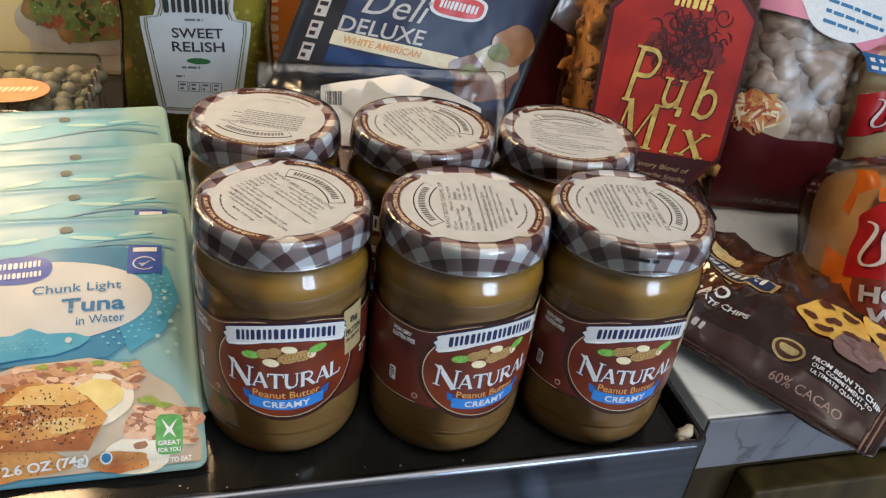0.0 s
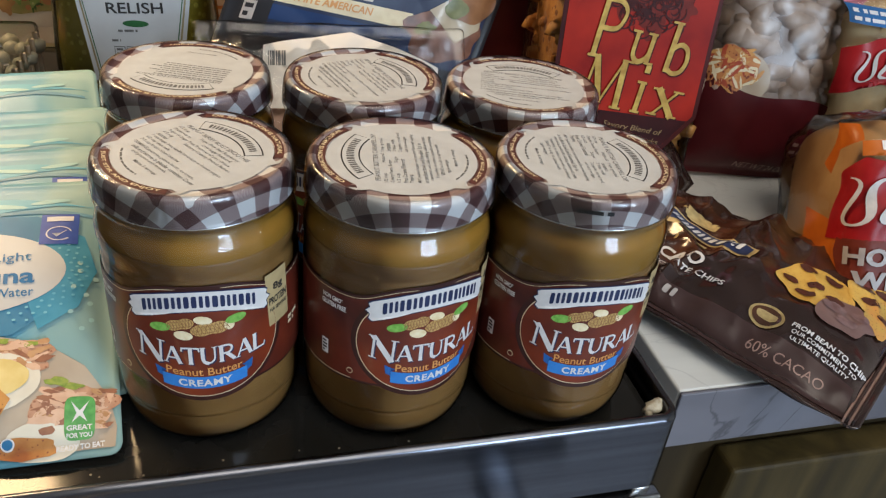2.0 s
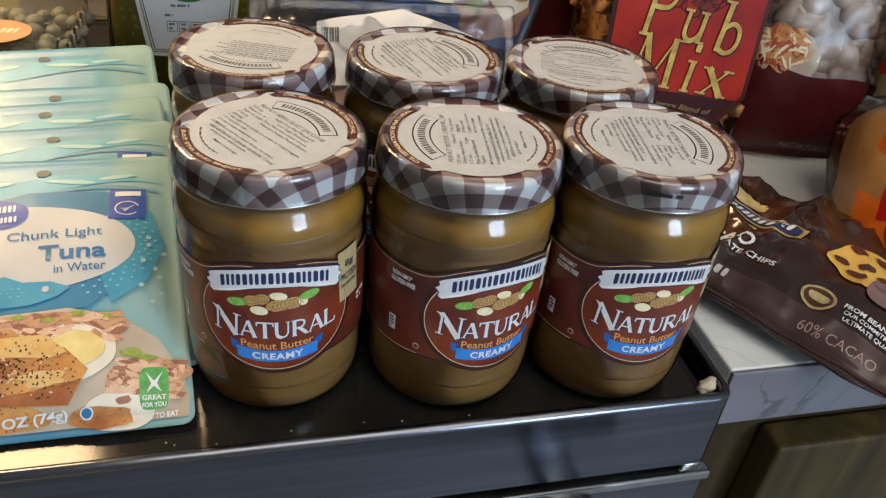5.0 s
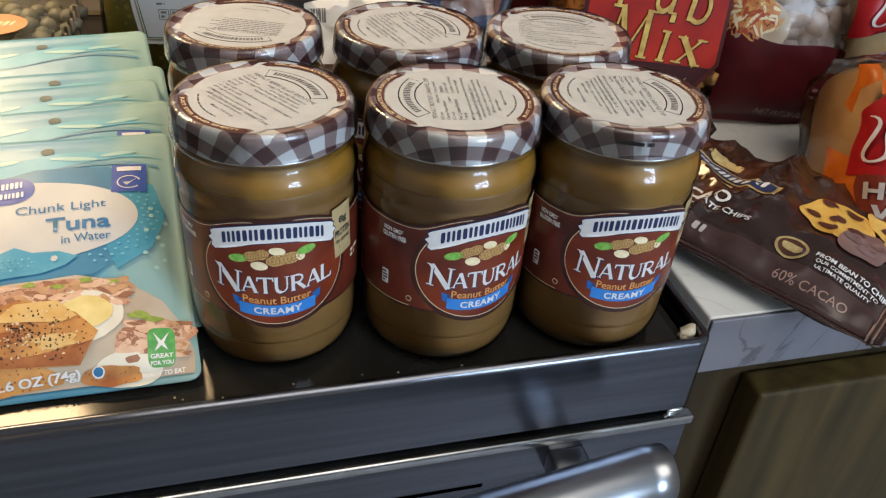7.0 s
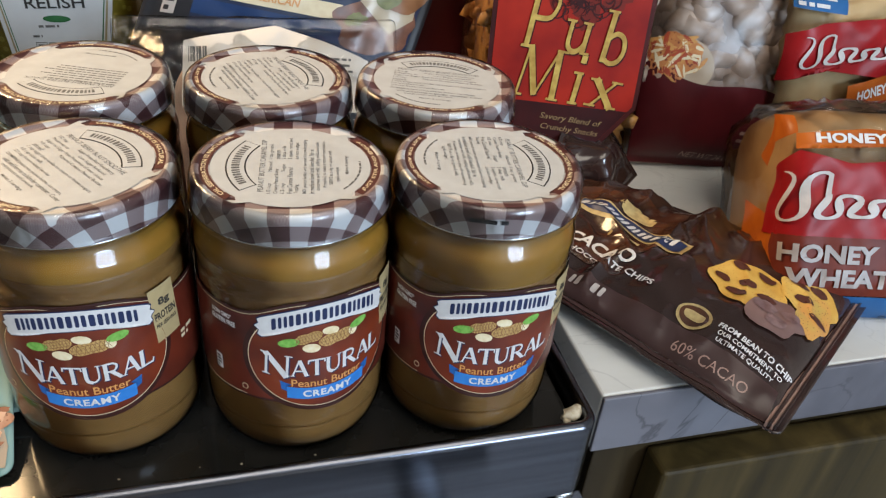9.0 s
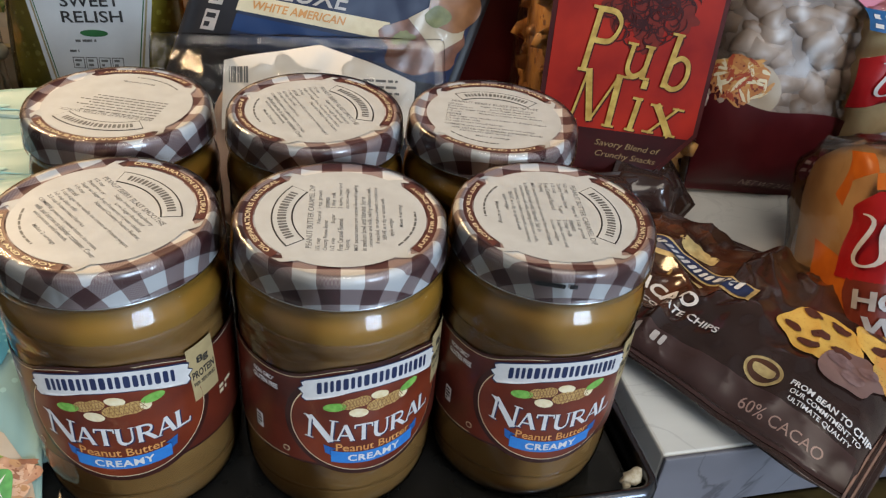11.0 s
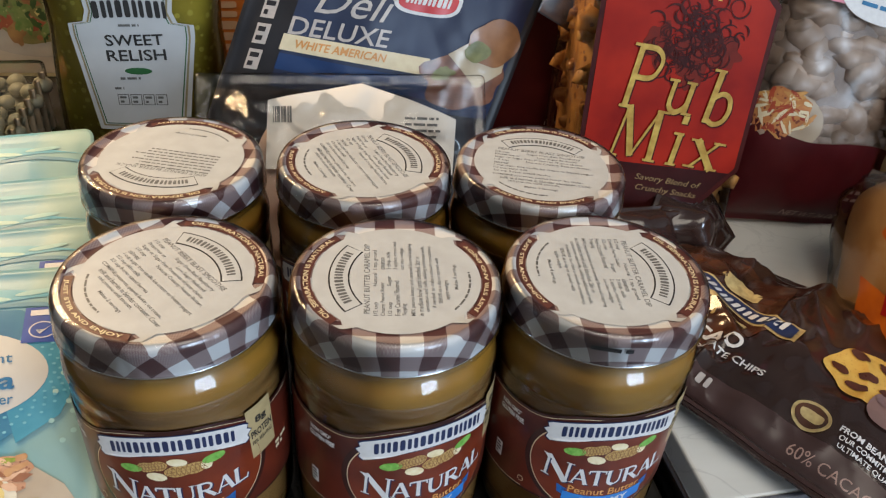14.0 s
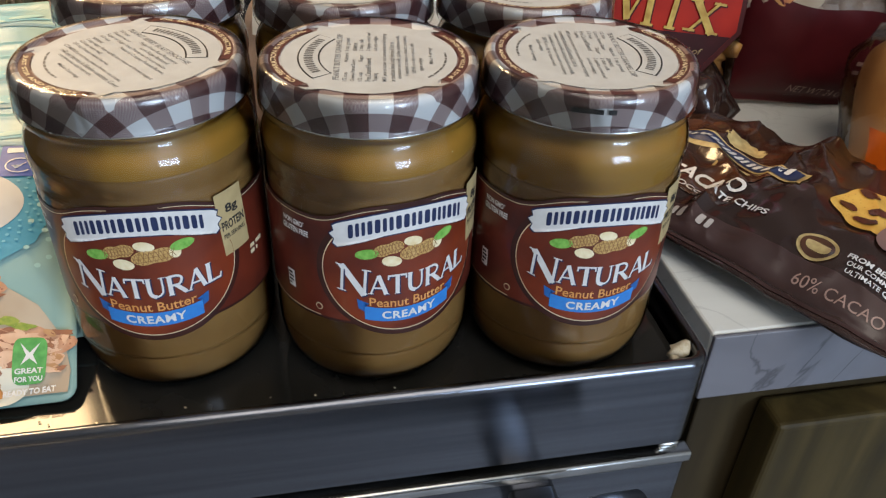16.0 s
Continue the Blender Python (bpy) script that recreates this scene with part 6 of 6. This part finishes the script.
piece("pack", *pouch_mesh(0.178, 0.205, whole_pack, 56, 64, 0.004), deli_black, deli, "glossy black film")
decal("blue_field", [(-0.060, 0.008), (0.082, 0.004), (0.084, 0.115), (-0.058, 0.117)], ds, 0.0004, deli_blue, deli)
decal("deep_stripe", [(-0.060, 0.019), (0.045, 0.012), (0.045, 0.024), (-0.060, 0.029)], ds, 0.0008, deli_deep, deli)
write("DELUXE", ds, -0.0290, 0.0465, 0.0600, 0.0110, fold_pale, deli, 0.0012, 0, bold=0.01)
write("Deli", ds, -0.0250, 0.0650, 0.0420, 0.0180, fold_pale, deli, 0.0012, 0, shear=0.25)
decal("kind_band", [(-0.061, 0.0310), (0.034, 0.0275), (0.030, 0.0385), (-0.061, 0.0410)], ds, 0.0010, cream_ink, deli)
write("WHITE AMERICAN", ds, -0.0250, 0.0352, 0.0560, 0.0052, orange_ink, deli, 0.0014, -1, bold=0.02)
bk = decal("brand_lozenge", ellipse(0.0165, 0.0735, 0.0210, 0.0095, 32, power=3), ds, 0.0010, white_ink, deli)
decal("brand_core", ellipse(0.0165, 0.0735, 0.0185, 0.0075, 32, power=3), ds, 0.0013, red_ink, bk)
blocks(ds, 0.0165, 0.0735, 0.028, 0.0060, 5, white_ink, bk, 0.0016, 0)
decal("ham", ellipse(0.056, 0.0290, 0.027, 0.0185, 36, 0.14, 3), ds, 0.0012, ham_print, deli)
decal("lettuce", ellipse(0.041, 0.0310, 0.0060, 0.0045, 24, 0.3, 5), ds, 0.0015, olive_print, deli)
decal("cheese_slice", [(0.040, 0.043), (0.066, 0.024), (0.080, 0.036), (0.078, 0.052), (0.055, 0.056)], ds, 0.0016, cheese_print, deli)
decal("bun", ellipse(0.068, 0.0540, 0.0180, 0.0150, 32, 0.06, 6), ds, 0.0019, bun_print, deli)
decal("pickle", ellipse(0.058, 0.0470, 0.0085, 0.0065, 24, 0.1, 8), ds, 0.0021, olive_print, deli)
for k in range(5):
    q = decal("calorie_box", rect(-0.0775, -0.0695, 0.0165 + k * 0.0160, 0.0290 + k * 0.0160), ds, 0.0008, fold_pale, deli, 0.004)
    bars(ds, -0.0735, 0.0228 + k * 0.0160, 0.0055, 2, 0.0055, 0.0030, deli_black, deli, 0.0011, seed=k)

silver_film = mat("silver_film", (0.30, 0.34, 0.42), (0.12, 0.16, 0.28), 60, 0.22, metal=0.6, bump=0.4, bump_scale=120)
sf = pouch_shape(0.030, 0.075, 0.004, 0.003, 0.002, 0.0045, 57)
tear = piece("torn_seal", *pouch_mesh(0.030, 0.075, sf, 20, 40), silver_film, deli, "crumpled silvery end seal")
tear.matrix_local = pose(0.128, -0.004, 0.052, 0, 28, 10)

# ---- wrapped flat pack behind the jars ----
tortilla = mat("wrapped_bread", (0.58, 0.42, 0.32), (0.48, 0.30, 0.22), 25, 0.5, bump=0.2, bump_scale=80)
paper_slip = mat("paper_slip", (0.80, 0.76, 0.71), (0.74, 0.70, 0.64), 30, 0.5)
bread_dark = mat("wrapped_crust", (0.34, 0.17, 0.11), (0.26, 0.12, 0.08), 60, 0.5)
pk = thing("wrapped_pack", pose(0.084, 0.474, 0.912, -38, 0, -4) @ Matrix.Diagonal((0.92, 0.9, 0.82, 1)), "pale flat bread in clear crinkled wrap with a paper slip", "food pack")
ws = pouch_shape(0.165, 0.150, 0.016, 0.013, 0.004, 0.002, 61)
piece("bread", *pouch_mesh(0.112, 0.118, pouch_shape(0.112, 0.118, 0.012, 0.010, 0.004, 0.002, 62), 40, 36, 0.03), tortilla, pk, "pinkish flat bread")
wf = pouch_shape(0.190, 0.147, 0.019, 0.0135, 0.010, 0.007, 63)
piece("wrap", *pouch_mesh(0.190, 0.147, wf, 90, 72, 0.004), wrap_film, pk, "clear crinkled plastic wrap")
decal("paper_slip", [(-0.050, 0.075), (0.070, 0.070), (0.074, 0.112), (0.012, 0.138), (-0.048, 0.125)], ws, 0.0006, paper_slip, pk, centre=(0.01, 0.10), label="white paper slip")
for k in range(9):
    decal("barcode_bar", rect(-0.045 + k * 0.0013, -0.0444 + k * 0.0013 + 0.0004 * (k % 3), 0.108, 0.120), ws, 0.0010, grey_ink, pk, 0.006)
bars(ws, 0.052, 0.100, 0.026, 6, 0.0045, 0.0018, grey_ink, pk, 0.0010, 0, seed=12)
decal("crust", [(-0.03, 0.05), (0.04, 0.05), (0.045, 0.085), (0.01, 0.097), (-0.025, 0.088)], ws, 0.0009, bread_dark, pk)

# ---- berry clamshell ----
# paler greys carry the plastic's glare over the berries
berry_mat = mat("berry_mat", (0.15, 0.16, 0.125), (0.27, 0.26, 0.20), 70, 0.55, lo=0.3, hi=0.7)
shell_film = clear("shell_plastic", (0.95, 0.96, 0.95), 0.06, bump=0.35, bump_scale=50, ior=1.47)
rib_plastic = mat("rib_plastic", (0.34, 0.28, 0.21), (0.26, 0.21, 0.15), 60, 0.3)
clam = thing("berry_clamshell", pose(-0.184, 0.582, 0.9036, 0, 0, -1) @ Matrix.Diagonal((1.0, 1.10, 0.93, 1)), "clear ribbed plastic clamshell full of blueberries greyed by painted-in glare", "berry box")
bx = box_bm(-0.066, 0.062, 0.0, 0.105, 0.0, 0.036, 0.006, 3)
part("tray", bx, shell_film, clam, "clear plastic tray")
part("lid", box_bm(-0.069, 0.065, -0.003, 0.108, 0.0365, 0.058, 0.005, 3), shell_film, clam, "clear plastic lid")
for k in range(7):
    part("rib", box_bm(0.0625, 0.0665, 0.010 + k * 0.0135, 0.0125 + k * 0.0135, 0.006, 0.054, 0.0008), rib_plastic, clam)
lump = []
rb = random.Random(3)
for lay in range(4):
    for i in range(9):
        for j in range(7):
            lump.append(blob((-0.058 + i * 0.0142 + rb.uniform(-0.004, 0.004) + 0.005 * (lay % 2), 0.009 + j * 0.0142 + rb.uniform(-0.002, 0.002), 0.0085 + lay * 0.0118 + rb.uniform(-0.0012, 0.0012)), rb.uniform(0.0062, 0.0086), (1, 1, 0.92), 0.05, i + j, 0, 1))
tagged(piece("berry_filling", *joined(lump), berry_mat, clam, "dusty blue-grey berries"), kind="stuff")
tg = flat_up(0.0585)
sticker = decal("sticker", ellipse(0.014, 0.031, 0.0265, 0.0200, 36), tg, 0.0006, mat("sticker_orange", (0.66, 0.30, 0.16), (0.60, 0.25, 0.12), 60, 0.4), clam, label="orange oval sticker")
blocks(tg, 0.014, 0.031, 0.036, 0.008, 5, cream_ink, sticker, 0.0010, 4, shear=0.3)

# ---- frozen meal box and orange pack at the back of the cooktop ----
meal_yellow = mat("meal_yellow", (0.72, 0.55, 0.26), (0.66, 0.49, 0.22), 12, 0.4)
salad_green = speckled("salad_green", (0.14, 0.15, 0.04), (0.27, 0.19, 0.07), (0.30, 0.12, 0.05), 70, 60, 0.35)
salad_leaf = speckled("salad_leaf", (0.10, 0.16, 0.035), (0.20, 0.23, 0.07), (0.30, 0.30, 0.12), 260, 150, 0.25)
salad_red = speckled("salad_red", (0.34, 0.085, 0.035), (0.22, 0.06, 0.03), (0.45, 0.20, 0.10), 200, 120, 0.22)
box = thing("meal_box", pose(-0.19, 0.790, 0.9036, -4, 0, -4), "yellow carton with a printed salad bowl", "food carton")
part("carton", box_bm(-0.12, 0.12, 0.0, 0.045, 0.0, 0.20, 0.0012), meal_yellow, box, smooth=False)
ms = lambda u, v, l: (u, -0.0006 - l, v)
decal("photo", rect(0.0, 0.118, 0.004, 0.196), ms, 0.0004, mat("photo_ground", (0.56, 0.45, 0.32), (0.48, 0.37, 0.26), 30, 0.4), box)
bw = decal("bowl", ellipse(0.052, 0.048, 0.062, 0.030, 40), ms, 0.0008, plate_white, box)
decal("salad", ellipse(0.050, 0.066, 0.050, 0.034, 44, 0.15, 4), ms, 0.0012, salad_green, bw)
rs = random.Random(23)
for mt, num, big in ((mat("salad_brown", (0.34, 0.18, 0.06), (0.24, 0.11, 0.04), 120, 0.4), 16, 0.010), (salad_leaf, 34, 0.0085), (olive_print, 26, 0.007), (salad_red, 22, 0.0075), (mat("salad_dark", (0.03, 0.06, 0.015), (0.05, 0.09, 0.02), 120, 0.4), 26, 0.006), (egg_yolk, 10, 0.005)):
    o = []
    for k in range(num):
        a, q = rs.uniform(0, 6.28), math.sqrt(rs.random())
        cx, cz = 0.050 + 0.047 * q * math.cos(a), 0.068 + 0.032 * q * math.sin(a)
        o.append(turned(ellipse(cx, cz, big * rs.uniform(0.5, 1.1), big * rs.uniform(0.25, 0.6), 16, 0.4, k), cx, cz, rs.uniform(0, 180)))
    tagged(decals("salad_bit", o, ms, 0.0014 + 0.0001 * num / 10, mt, bw, 0.005), kind="stuff")
bars(ms, -0.06, 0.16, 0.09, 3, 0.016, 0.008, label_dark, box, 0.0008, seed=4)
orange_pack = mat("orange_pack", (0.60, 0.17, 0.025), (0.52, 0.13, 0.02), 20, 0.3, coat=0.2)
op = thing("orange_pouch", pose(0.030, 0.690, 0.9036, -5, 0, 0), "bright orange food pouch with pale upright lettering", "food pouch")
os_ = pouch_shape(0.085, 0.19, 0.014, 0.012, 0.006, 0.0015, 71)
piece("pouch", *pouch_mesh(0.085, 0.19, os_, 30, 40, 0.004), orange_pack, op)
blocks(os_, -0.012, 0.095, 0.090, 0.014, 6, mat("pale_orange", (0.66, 0.42, 0.26), (0.6, 0.36, 0.2), 60, 0.35), op, 0.0008, 90)

# ---- small crumbs on the cooktop ----
rc = random.Random(12)
for k in range(9):
    x, y = rc.uniform(-0.06, 0.19), rc.uniform(0.276, 0.284)
    vs, fs = blob((x, y, 0.9041), rc.uniform(0.0003, 0.0006), (1.2, 0.9, 0.7), 0.3, k, 0, 1)
    tagged(mesh_object("crumb", vs, fs, crumb_mat), "tiny pale crumb on the black cooktop", "crumb", "cooktop crumbs")
